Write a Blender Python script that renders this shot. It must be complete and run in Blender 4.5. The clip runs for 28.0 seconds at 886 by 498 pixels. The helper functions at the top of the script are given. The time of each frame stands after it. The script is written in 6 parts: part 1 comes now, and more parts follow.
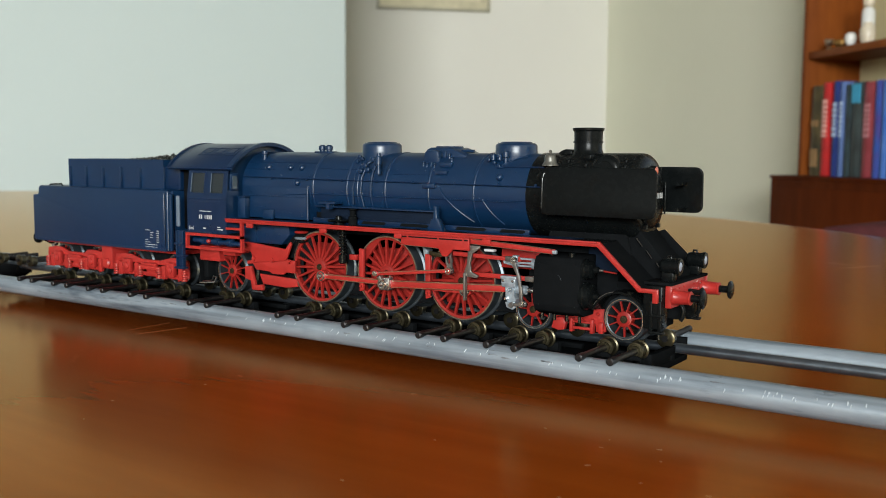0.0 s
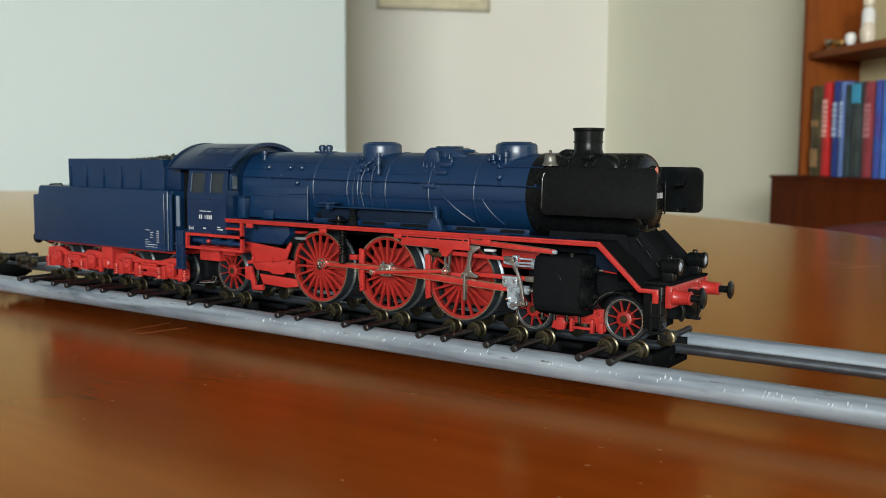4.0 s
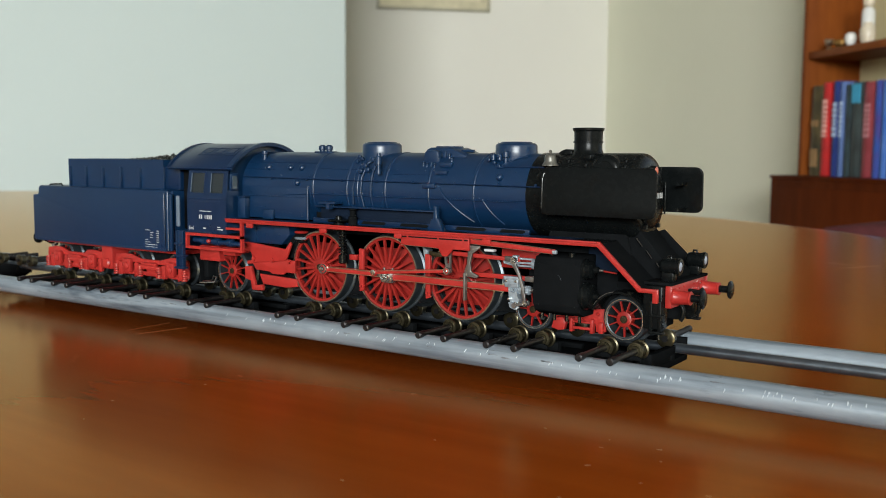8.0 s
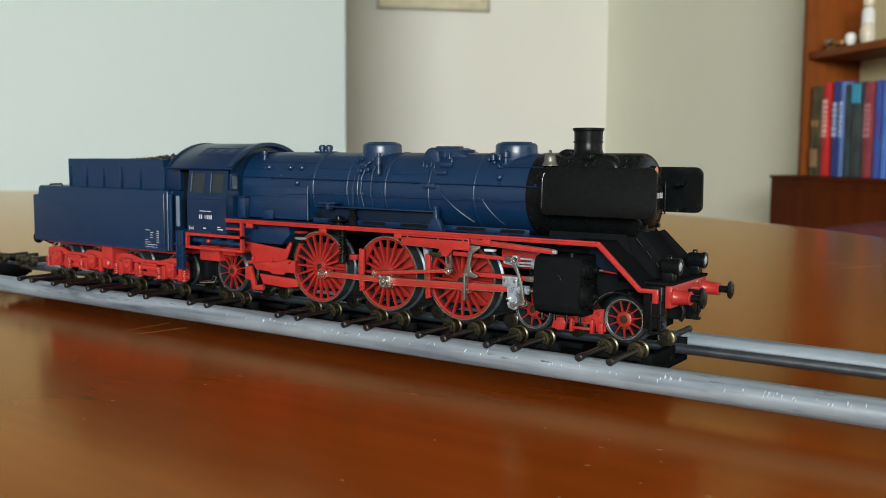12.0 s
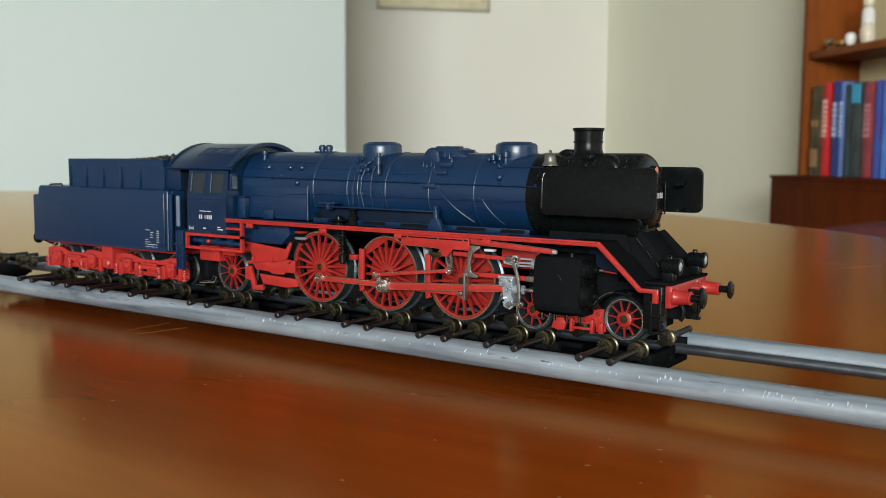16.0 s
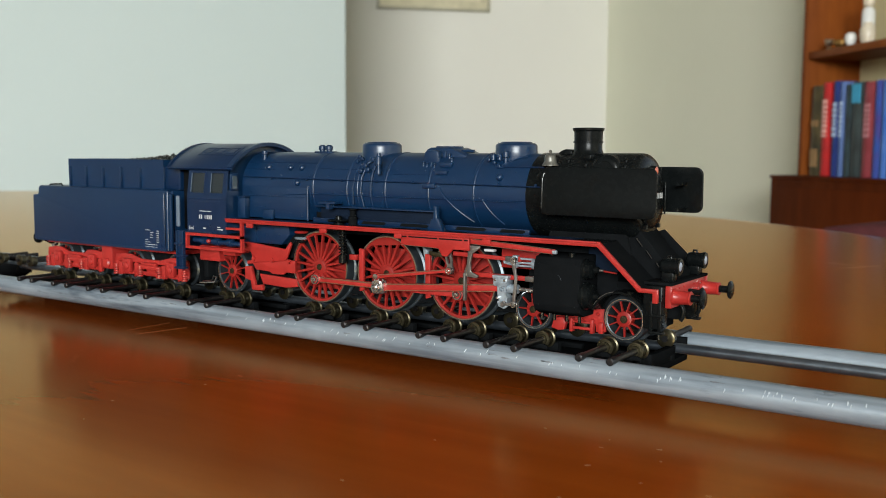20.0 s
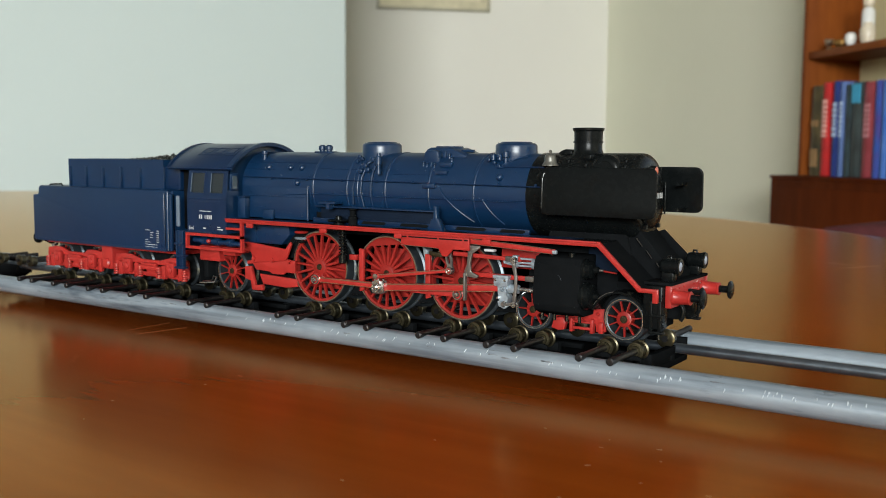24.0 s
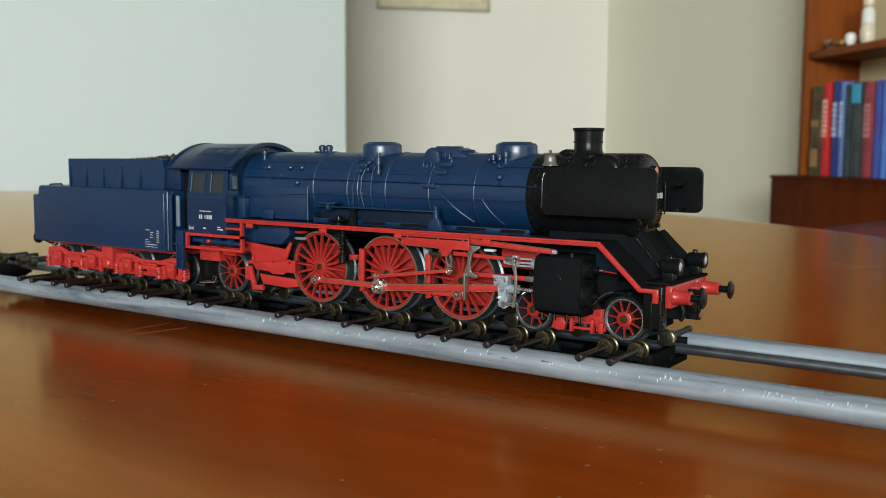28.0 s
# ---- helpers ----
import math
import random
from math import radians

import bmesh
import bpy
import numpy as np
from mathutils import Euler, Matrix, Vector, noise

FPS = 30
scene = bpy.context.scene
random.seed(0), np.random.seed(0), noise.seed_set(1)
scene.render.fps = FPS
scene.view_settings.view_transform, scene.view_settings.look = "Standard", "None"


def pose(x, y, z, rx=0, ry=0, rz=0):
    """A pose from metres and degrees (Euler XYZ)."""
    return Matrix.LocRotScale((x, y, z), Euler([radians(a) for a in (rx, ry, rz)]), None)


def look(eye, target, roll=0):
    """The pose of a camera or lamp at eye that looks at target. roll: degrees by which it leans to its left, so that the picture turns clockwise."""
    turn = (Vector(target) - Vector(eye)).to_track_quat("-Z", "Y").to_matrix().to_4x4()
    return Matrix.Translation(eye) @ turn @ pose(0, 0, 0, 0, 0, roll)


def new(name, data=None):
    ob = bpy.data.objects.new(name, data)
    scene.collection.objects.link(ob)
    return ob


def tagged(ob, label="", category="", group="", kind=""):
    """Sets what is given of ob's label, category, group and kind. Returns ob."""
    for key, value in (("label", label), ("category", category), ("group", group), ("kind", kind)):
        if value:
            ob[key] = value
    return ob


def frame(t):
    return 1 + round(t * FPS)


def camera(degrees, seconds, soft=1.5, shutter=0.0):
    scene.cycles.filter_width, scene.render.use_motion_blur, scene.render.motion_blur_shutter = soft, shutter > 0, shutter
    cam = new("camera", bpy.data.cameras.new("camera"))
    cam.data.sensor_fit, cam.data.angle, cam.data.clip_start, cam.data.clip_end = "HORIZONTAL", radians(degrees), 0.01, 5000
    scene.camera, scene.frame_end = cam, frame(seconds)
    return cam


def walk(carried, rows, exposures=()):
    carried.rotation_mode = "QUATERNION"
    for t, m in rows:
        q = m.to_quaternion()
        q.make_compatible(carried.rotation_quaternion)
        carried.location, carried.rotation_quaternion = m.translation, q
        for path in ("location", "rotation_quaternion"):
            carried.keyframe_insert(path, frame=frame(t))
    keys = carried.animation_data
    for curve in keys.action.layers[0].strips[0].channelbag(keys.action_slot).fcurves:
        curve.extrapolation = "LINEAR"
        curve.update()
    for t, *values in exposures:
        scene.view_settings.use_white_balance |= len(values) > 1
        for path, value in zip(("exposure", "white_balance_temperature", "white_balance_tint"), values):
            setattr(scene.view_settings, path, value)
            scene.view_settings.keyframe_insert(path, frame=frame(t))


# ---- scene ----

# ---- camera -------------------------------------------------------------
TABLE_Z = 0.75                      # height of the table top
Z0 = TABLE_Z + 0.0115               # height of the wheels' running surface
EYE = Vector((0.16601, -0.22317, Z0 + 0.04599))
AIM = EYE + Vector((-0.56324, 0.82010, -0.10097))
CLIP = 28.0

cam = camera(50.48, CLIP, soft=0.45)
walk(cam, [(0.0, look(EYE, AIM, 0.375)), (CLIP, look(EYE, AIM, 0.375))], exposures=[(0.0, 0.0), (CLIP, 0.0)])
cam.data.dof.use_dof = True
cam.data.dof.focus_distance = 0.25
cam.data.dof.aperture_fstop = 34.0

# ---- light --------------------------------------------------------------
ROOM = pose(-1.799, 4.032, 0, rz=45.48)   # room corner on the floor, x along the back wall, y along the right wall

world = bpy.data.worlds.new("sky")
scene.world = world
world.use_nodes = True
wn = world.node_tree.nodes
sky = wn.new("ShaderNodeTexSky")
sky.sky_type, sky.sun_disc = 'NISHITA', False
sky.sun_elevation, sky.sun_rotation = radians(38), radians(200)
world.node_tree.links.new(sky.outputs[0], wn["Background"].inputs[0])
wn["Background"].inputs[1].default_value = 0.1


def window_light(name, place, watts, sx, sy, color):
    lamp = bpy.data.lights.new(name, 'AREA')
    lamp.shape, lamp.size, lamp.size_y, lamp.energy, lamp.color = 'RECTANGLE', sx, sy, watts, color
    ob = new(name, lamp)
    ob.matrix_world = place
    return ob


window_light("window_daylight", ROOM @ pose(-3.5, -9.48, 1.95, rx=90, rz=0), 590, 2.8, 1.1, (0.95, 1.0, 0.99))
window_light("window_daylight", ROOM @ pose(-0.02, -3.9, 1.6, rx=90, rz=90), 3, 1.5, 1.4, (0.97, 1.0, 0.95))


# ---- materials ----------------------------------------------------------
def mat(name, color, rough=0.5, metal=0.0, vary=0.12, scale=300.0, bump=0.0, fine=2500.0, coat=0.0, spec=0.5, alt=None):
    """A painted or metal surface: broad tone variation, fine grain in gloss and relief."""
    m = bpy.data.materials.new(name)
    m.use_nodes = True
    n, l = m.node_tree.nodes, m.node_tree.links
    b = n["Principled BSDF"]
    tc = n.new("ShaderNodeTexCoord")
    broad, grain = n.new("ShaderNodeTexNoise"), n.new("ShaderNodeTexNoise")
    for node, s, d in ((broad, scale, 4), (grain, fine, 3)):
        l.new(tc.outputs["Object"], node.inputs["Vector"])
        node.inputs["Scale"].default_value, node.inputs["Detail"].default_value = s, d
    ramp = n.new("ShaderNodeValToRGB")
    alt = alt or [c * (1 - vary) for c in color]
    ramp.color_ramp.elements[0].position, ramp.color_ramp.elements[1].position = 0.3, 0.7
    ramp.color_ramp.elements[0].color = (*alt, 1)
    ramp.color_ramp.elements[1].color = (*[min(1, c * (1 + vary)) for c in color], 1)
    l.new(broad.outputs["Fac"], ramp.inputs["Fac"])
    l.new(ramp.outputs["Color"], b.inputs["Base Color"])
    mr = n.new("ShaderNodeMapRange")
    mr.inputs["To Min"].default_value, mr.inputs["To Max"].default_value = max(0.03, rough * 0.8), min(1, rough * 1.2)
    l.new(grain.outputs["Fac"], mr.inputs["Value"])
    l.new(mr.outputs["Result"], b.inputs["Roughness"])
    b.inputs["Metallic"].default_value = metal
    b.inputs["Specular IOR Level"].default_value = spec
    if coat:
        b.inputs["Coat Weight"].default_value, b.inputs["Coat Roughness"].default_value = coat, 0.12
    if bump:
        bp = n.new("ShaderNodeBump")
        bp.inputs["Strength"].default_value, bp.inputs["Distance"].default_value = bump, 0.35 / fine
        l.new(grain.outputs["Fac"], bp.inputs["Height"])
        l.new(bp.outputs["Normal"], b.inputs["Normal"])
    return m


BLUE = mat("blue_paint", (0.0024, 0.0166, 0.0480), 0.31, vary=0.07, scale=90, fine=500, spec=0.5)
BLUE_DARK = mat("dark_blue_paint", (0.0022, 0.0130, 0.0400), 0.3, vary=0.08, fine=500, spec=0.45)
BLACK = mat("satin_black_plastic", (0.0036, 0.0044, 0.0046), 0.27, fine=700, vary=0.15, spec=0.11)
BLACK_MATT = mat("matt_black_plastic", (0.0056, 0.0062, 0.0068), 0.9, bump=0.2, spec=0.0)
GLOSS_BLACK = mat("gloss_black_edge", (0.004, 0.004, 0.004), 0.16, spec=0.6)
# blue darkened to stand in for shade in recesses
SHADE_NAVY = mat("shade_navy_plastic", (0.0038, 0.0085, 0.0190), 0.7, vary=0.15, spec=0.1)
RED = mat("red_plastic", (0.285, 0.0185, 0.0155), 0.34, bump=0.08, spec=0.35)
RED_WHEEL = mat("red_wheel_paint", (0.198, 0.0112, 0.0088), 0.36, bump=0.08, spec=0.35)
STEEL = mat("bright_steel", (0.50, 0.50, 0.49), 0.24, 0.95, vary=0.25, scale=900, bump=0.1)
LEVER = mat("grey_lever_steel", (0.20, 0.195, 0.19), 0.36, 0.8, vary=0.25, scale=700)
IRON = mat("bare_grey_iron", (0.175, 0.165, 0.152), 0.4, 0.75)
BELL = mat("dull_silver_paint", (0.125, 0.12, 0.105), 0.38, 0.6)
TYRE = mat("blackened_tyre_steel", (0.048, 0.058, 0.066), 0.33, 0.6, vary=0.3, scale=500)
RIM_PALE = mat("polished_rim", (0.55, 0.56, 0.56), 0.25, 1.0)
RIM = mat("worn_nickel_rim", (0.50, 0.45, 0.36), 0.3, 1.0)
GREY_CAST = mat("pale_grey_casting", (0.27, 0.315, 0.355), 0.33, 0.45, vary=0.25, scale=700, bump=0.3)
DULL_BRASS = mat("tarnished_brass", (0.068, 0.058, 0.034), 0.32, 0.85, vary=0.35, scale=500)
GUN = mat("dark_oxidised_steel", (0.021, 0.020, 0.021), 0.42, 0.7, vary=0.3, scale=600)
RAIL_STEEL = mat("drawn_steel_bar", (0.145, 0.172, 0.205), 0.3, 0.9, vary=0.2)
WHITE = mat("white_print", (0.36, 0.37, 0.38), 0.6)
# dark tone for dirt smudges and for painted reflections of the stub axles
SMUDGE_REFLECTION = mat("dark_smudge_and_reflection", (0.15, 0.165, 0.185), 0.5, 0.4, vary=0.4, scale=900)
SCUFF = mat("bright_scuffed_metal", (0.60, 0.65, 0.70), 0.38, 0.3)
DUST = mat("pale_dust", (0.085, 0.105, 0.13), 0.9)
COAL = mat("shiny_coal", (0.016, 0.018, 0.016), 0.3, vary=0.4, bump=0.5)
LENS = mat("clear_lamp_lens", (0.24, 0.26, 0.31), 0.1, 0.3)
# opaque grey stands for the glare on the cab's front panes
PALE_PANE = mat("pale_grey_pane", (0.045, 0.060, 0.070), 0.12)
PALE_EDGE = mat("pale_blue_grey_edge", (0.095, 0.125, 0.165), 0.3)
COPPER = mat("copper_red_lens", (0.36, 0.085, 0.045), 0.2, vary=0.4, scale=900)


def aluminium():
    """Milky drawn aluminium with dark smudges and scuffs across the tube."""
    m = mat("dull_aluminium", (0.262, 0.308, 0.352), 0.4, 0.42, vary=0.15, scale=60, fine=900, bump=0.15)
    n, l = m.node_tree.nodes, m.node_tree.links
    b = n["Principled BSDF"]
    ramp = [x for x in n if x.bl_idname == "ShaderNodeValToRGB"][0]
    tc = [x for x in n if x.bl_idname == "ShaderNodeTexCoord"][0]
    mp, no, r2, mx = n.new("ShaderNodeMapping"), n.new("ShaderNodeTexNoise"), n.new("ShaderNodeValToRGB"), n.new("ShaderNodeMix")
    mp.inputs["Scale"].default_value = (0.16, 3.2, 3.2)
    no.inputs["Scale"].default_value, no.inputs["Detail"].default_value = 130, 6
    l.new(tc.outputs["Object"], mp.inputs["Vector"])
    l.new(mp.outputs["Vector"], no.inputs["Vector"])
    r2.color_ramp.elements[0].position, r2.color_ramp.elements[1].position = 0.36, 0.58
    r2.color_ramp.elements[0].color, r2.color_ramp.elements[1].color = (0.40, 0.43, 0.47, 1), (1.0, 1.0, 1.0, 1)
    l.new(no.outputs["Fac"], r2.inputs["Fac"])
    mx.data_type, mx.blend_type = 'RGBA', 'MULTIPLY'
    mx.inputs[0].default_value = 0.8
    l.new(ramp.outputs["Color"], mx.inputs[6])
    l.new(r2.outputs["Color"], mx.inputs[7])
    # small dark tarnish specks, denser in patches
    mp2, spot, patch = n.new("ShaderNodeMapping"), n.new("ShaderNodeTexNoise"), n.new("ShaderNodeTexNoise")
    mp2.inputs["Scale"].default_value = (0.2, 1.3, 1.3)
    l.new(tc.outputs["Object"], mp2.inputs["Vector"])
    for node, sc, det in ((spot, 620, 4), (patch, 55, 2)):
        l.new(mp2.outputs["Vector"], node.inputs["Vector"])
        node.inputs["Scale"].default_value, node.inputs["Detail"].default_value = sc, det
    both, r3, mx2 = n.new("ShaderNodeMath"), n.new("ShaderNodeValToRGB"), n.new("ShaderNodeMix")
    both.operation = 'ADD'
    l.new(spot.outputs["Fac"], both.inputs[0])
    l.new(patch.outputs["Fac"], both.inputs[1])
    both2 = n.new("ShaderNodeMath")
    both2.operation = 'MULTIPLY'
    both2.inputs[1].default_value = 0.5
    l.new(both.outputs[0], both2.inputs[0])
    r3.color_ramp.elements[0].position, r3.color_ramp.elements[1].position = 0.54, 0.63
    r3.color_ramp.elements[0].color, r3.color_ramp.elements[1].color = (1, 1, 1, 1), (0.34, 0.38, 0.44, 1)
    l.new(both2.outputs[0], r3.inputs["Fac"])
    mx2.data_type, mx2.blend_type = 'RGBA', 'MULTIPLY'
    mx2.inputs[0].default_value = 0.7
    l.new(mx.outputs[2], mx2.inputs[6])
    l.new(r3.outputs["Color"], mx2.inputs[7])
    l.new(mx2.outputs[2], b.inputs["Base Color"])
    return m


def wood(name, dark, mid, light, axis_scale, rough, coat, grain=14.0, rot=0.0, spec=0.5, tint=(1, 1, 1)):
    """Varnished wood: stretched figure, pores, faint broad blotches."""
    m = bpy.data.materials.new(name)
    m.use_nodes = True
    n, l = m.node_tree.nodes, m.node_tree.links
    b = n["Principled BSDF"]
    tc, mp = n.new("ShaderNodeTexCoord"), n.new("ShaderNodeMapping")
    mp.inputs["Scale"].default_value = axis_scale
    mp.inputs["Rotation"].default_value = (0, 0, radians(rot))
    l.new(tc.outputs["Object"], mp.inputs["Vector"])
    fig, pore, blot = n.new("ShaderNodeTexNoise"), n.new("ShaderNodeTexNoise"), n.new("ShaderNodeTexNoise")
    for node, s, d in ((fig, grain, 6), (pore, grain * 6, 3), (blot, 3.2, 4)):
        node.inputs["Scale"].default_value, node.inputs["Detail"].default_value = s, d
    l.new(mp.outputs["Vector"], fig.inputs["Vector"])
    l.new(mp.outputs["Vector"], pore.inputs["Vector"])
    l.new(tc.outputs["Object"], blot.inputs["Vector"])
    fig.inputs["Distortion"].default_value = 0.6
    add = n.new("ShaderNodeMath")
    add.operation = 'MULTIPLY_ADD'
    add.inputs[1].default_value = 0.24
    l.new(pore.outputs["Fac"], add.inputs[0])
    l.new(fig.outputs["Fac"], add.inputs[2])
    ramp = n.new("ShaderNodeValToRGB")
    ramp.color_ramp.elements[0].position, ramp.color_ramp.elements[1].position = 0.40, 0.92
    ramp.color_ramp.elements[0].color, ramp.color_ramp.elements[1].color = (*dark, 1), (*light, 1)
    e = ramp.color_ramp.elements.new(0.66)
    e.color = (*mid, 1)
    l.new(add.outputs[0], ramp.inputs["Fac"])
    mx, r2 = n.new("ShaderNodeMix"), n.new("ShaderNodeValToRGB")
    mx.data_type, mx.blend_type = 'RGBA', 'MULTIPLY'
    mx.inputs[0].default_value = 0.55
    r2.color_ramp.elements[0].position, r2.color_ramp.elements[1].position = 0.35, 0.65
    r2.color_ramp.elements[0].color, r2.color_ramp.elements[1].color = (0.72, 0.62, 0.55, 1), (1, 1, 1, 1)
    l.new(blot.outputs["Fac"], r2.inputs["Fac"])
    l.new(ramp.outputs["Color"], mx.inputs[6])
    l.new(r2.outputs["Color"], mx.inputs[7])
    l.new(mx.outputs[2], b.inputs["Base Color"])
    mr = n.new("ShaderNodeMapRange")
    mr.inputs["To Min"].default_value, mr.inputs["To Max"].default_value = rough * 0.75, rough * 1.3
    l.new(blot.outputs["Fac"], mr.inputs["Value"])
    l.new(mr.outputs["Result"], b.inputs["Roughness"])
    b.inputs["Coat Weight"].default_value, b.inputs["Coat Roughness"].default_value = coat, rough * 0.7
    bp = n.new("ShaderNodeBump")
    bp.inputs["Strength"].default_value, bp.inputs["Distance"].default_value = 0.002, 0.0003
    b.inputs["Specular IOR Level"].default_value = spec
    b.inputs["Specular Tint"].default_value = (*tint, 1)
    l.new(pore.outputs["Fac"], bp.inputs["Height"])
    l.new(bp.outputs["Normal"], b.inputs["Normal"])
    return m


def lacquer(m, steep, grazing, rough, ior):
    """Lay an amber gloss over a wood material; it pales towards grazing angles."""
    n, l = m.node_tree.nodes, m.node_tree.links
    b = n["Principled BSDF"]
    b.inputs["Specular IOR Level"].default_value = 0.0
    out = [x for x in n if x.bl_idname == "ShaderNodeOutputMaterial"][0]
    gl, fr, sq, tint, mx = n.new("ShaderNodeBsdfGlossy"), n.new("ShaderNodeFresnel"), n.new("ShaderNodeMath"), n.new("ShaderNodeMix"), n.new("ShaderNodeMixShader")
    gl.inputs["Roughness"].default_value = rough
    fr.inputs["IOR"].default_value = ior
    sq.operation = 'POWER'
    sq.inputs[1].default_value = 1.8
    l.new(fr.outputs[0], sq.inputs[0])
    tint.data_type = 'RGBA'
    tint.inputs[6].default_value, tint.inputs[7].default_value = (*steep, 1), (*grazing, 1)
    l.new(sq.outputs[0], tint.inputs[0])
    l.new(tint.outputs[2], gl.inputs["Color"])
    l.new(fr.outputs[0], mx.inputs[0])
    l.new(b.outputs[0], mx.inputs[1])
    l.new(gl.outputs[0], mx.inputs[2])
    l.new(mx.outputs[0], out.inputs["Surface"])
    return m


ALU = aluminium()
TABLE_WOOD = wood("varnished_table_wood", (0.160, 0.0278, 0.0022), (0.220, 0.0400, 0.0035), (0.280, 0.059, 0.0060), (0.35, 3.0, 1.0), 0.22, 0.0, 10.0, 12)
lacquer(TABLE_WOOD, (1.0, 0.70, 0.28), (1.0, 0.93, 0.90), 0.2, 1.41)
CASE_WOOD = wood("reddish_bookcase_wood", (0.175, 0.043, 0.0055), (0.235, 0.062, 0.0085), (0.30, 0.088, 0.0125), (3.0, 3.0, 0.4), 0.5, 0.0, 8.0, 0, 0.15)
CABINET_WOOD = wood("dark_cabinet_wood", (0.074, 0.0135, 0.0026), (0.104, 0.0210, 0.0040), (0.132, 0.029, 0.0058), (3.0, 3.0, 0.4), 0.62, 0.0, 8.0, 0, 0.04)
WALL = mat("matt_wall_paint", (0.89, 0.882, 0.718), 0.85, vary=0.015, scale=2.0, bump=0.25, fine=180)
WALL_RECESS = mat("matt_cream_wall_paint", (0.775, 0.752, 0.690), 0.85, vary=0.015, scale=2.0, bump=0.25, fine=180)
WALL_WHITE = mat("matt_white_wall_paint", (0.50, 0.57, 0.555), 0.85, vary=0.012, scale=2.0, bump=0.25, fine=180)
WALL_DIM = mat("grey_brown_wall_paint", (0.34, 0.32, 0.29), 0.9, vary=0.05, scale=2.0)
CEIL = mat("grey_ceiling_paint", (0.36, 0.35, 0.33), 0.9, vary=0.01, scale=2.0)
FLOOR = wood("parquet_floor", (0.12, 0.05, 0.02), (0.2, 0.09, 0.035), (0.28, 0.13, 0.05), (0.4, 3.0, 1.0), 0.4, 0.1, 6.0)


def glass(name, tint, rough=0.05):
    m = bpy.data.materials.new(name)
    m.use_nodes = True
    b = m.node_tree.nodes["Principled BSDF"]
    b.inputs["Base Color"].default_value = (*tint, 1)
    b.inputs["Transmission Weight"].default_value = 1.0
    b.inputs["Roughness"].default_value = rough
    b.inputs["IOR"].default_value = 1.45
    return m


# grey base at partial transmission stands in for reflections on the side panes
GLASS = glass("grey_sheen_glass", (0.034, 0.046, 0.054), 0.12)
GLASS.node_tree.nodes["Principled BSDF"].inputs["Transmission Weight"].default_value = 0.55

# ---- mesh helpers (model parts in millimetres, room parts in metres) --------
MM = 0.001


def quad_box(bm, x0, x1, y0, y1, z0, z1):
    v = [bm.verts.new((x, y, z)) for x in (x0, x1) for y in (y0, y1) for z in (z0, z1)]
    for f in ((0, 1, 3, 2), (4, 6, 7, 5), (0, 4, 5, 1), (2, 3, 7, 6), (0, 2, 6, 4), (1, 5, 7, 3)):
        bm.faces.new([v[i] for i in f])
    return bm


def box(x0, x1, y0, y1, z0, z1, bevel=0.0, seg=2):
    bm = quad_box(bmesh.new(), x0, x1, y0, y1, z0, z1)
    return soften(bm, bevel, seg) if bevel else bm


def soften(bm, width, seg=2, angle=30):
    bmesh.ops.recalc_face_normals(bm, faces=bm.faces[:])
    edges = [e for e in bm.edges if e.is_manifold and e.calc_face_angle(0) > radians(angle)]
    bmesh.ops.bevel(bm, geom=edges, offset=width, segments=seg, affect='EDGES', profile=0.5, clamp_overlap=True)
    return bm


def ring_loft(bm, rings, closed_ends=True, wrap=False):
    rows = [[bm.verts.new(p) for p in ring] for ring in rings]
    n = len(rows[0])
    pairs = list(zip(rows, rows[1:])) + ([(rows[-1], rows[0])] if wrap else [])
    for a, b in pairs:
        for i in range(n):
            bm.faces.new((a[i], a[(i + 1) % n], b[(i + 1) % n], b[i]))
    if closed_ends and not wrap:
        bm.faces.new(rows[0][::-1])
        bm.faces.new(rows[-1])
    return bm


def frame_of(d):
    d = Vector(d).normalized()
    a = Vector((0, 0, 1)) if abs(d.z) < 0.9 else Vector((1, 0, 0))
    p = d.cross(a).normalized()
    return p, p.cross(d).normalized()


def pipe(bm, pts, r, seg=10, radii=None):
    """A round bar or pipe along the points."""
    pts = [Vector(p) for p in pts]
    rings = []
    for i, p in enumerate(pts):
        d = (pts[min(i + 1, len(pts) - 1)] - pts[max(i - 1, 0)])
        if i == 0:
            side, up = frame_of(d)
        else:
            side = (side - d.normalized() * side.dot(d.normalized())).normalized()
            up = side.cross(d.normalized()).normalized()
        q = radii[i] if radii else r
        rings.append([p + q * (math.cos(t) * side + math.sin(t) * up) for t in [2 * math.pi * k / seg for k in range(seg)]])
    return ring_loft(bm, rings)


def turned(bm, profile, origin=(0, 0, 0), axis='Z', seg=32, closed_ends=True):
    """A turned form: (radius, height) pairs along an axis."""
    o = Vector(origin)
    ways = {'X': ((0, 1, 0), (0, 0, 1), (1, 0, 0)), 'Y': ((0, 0, 1), (1, 0, 0), (0, 1, 0)), 'Z': ((1, 0, 0), (0, 1, 0), (0, 0, 1))}[axis]
    a, b, c = (Vector(w) for w in ways)
    rings = [[o + c * h + max(r, 0.001) * (math.cos(t) * a + math.sin(t) * b) for t in [2 * math.pi * k / seg for k in range(seg)]] for r, h in profile]
    return ring_loft(bm, rings, closed_ends)


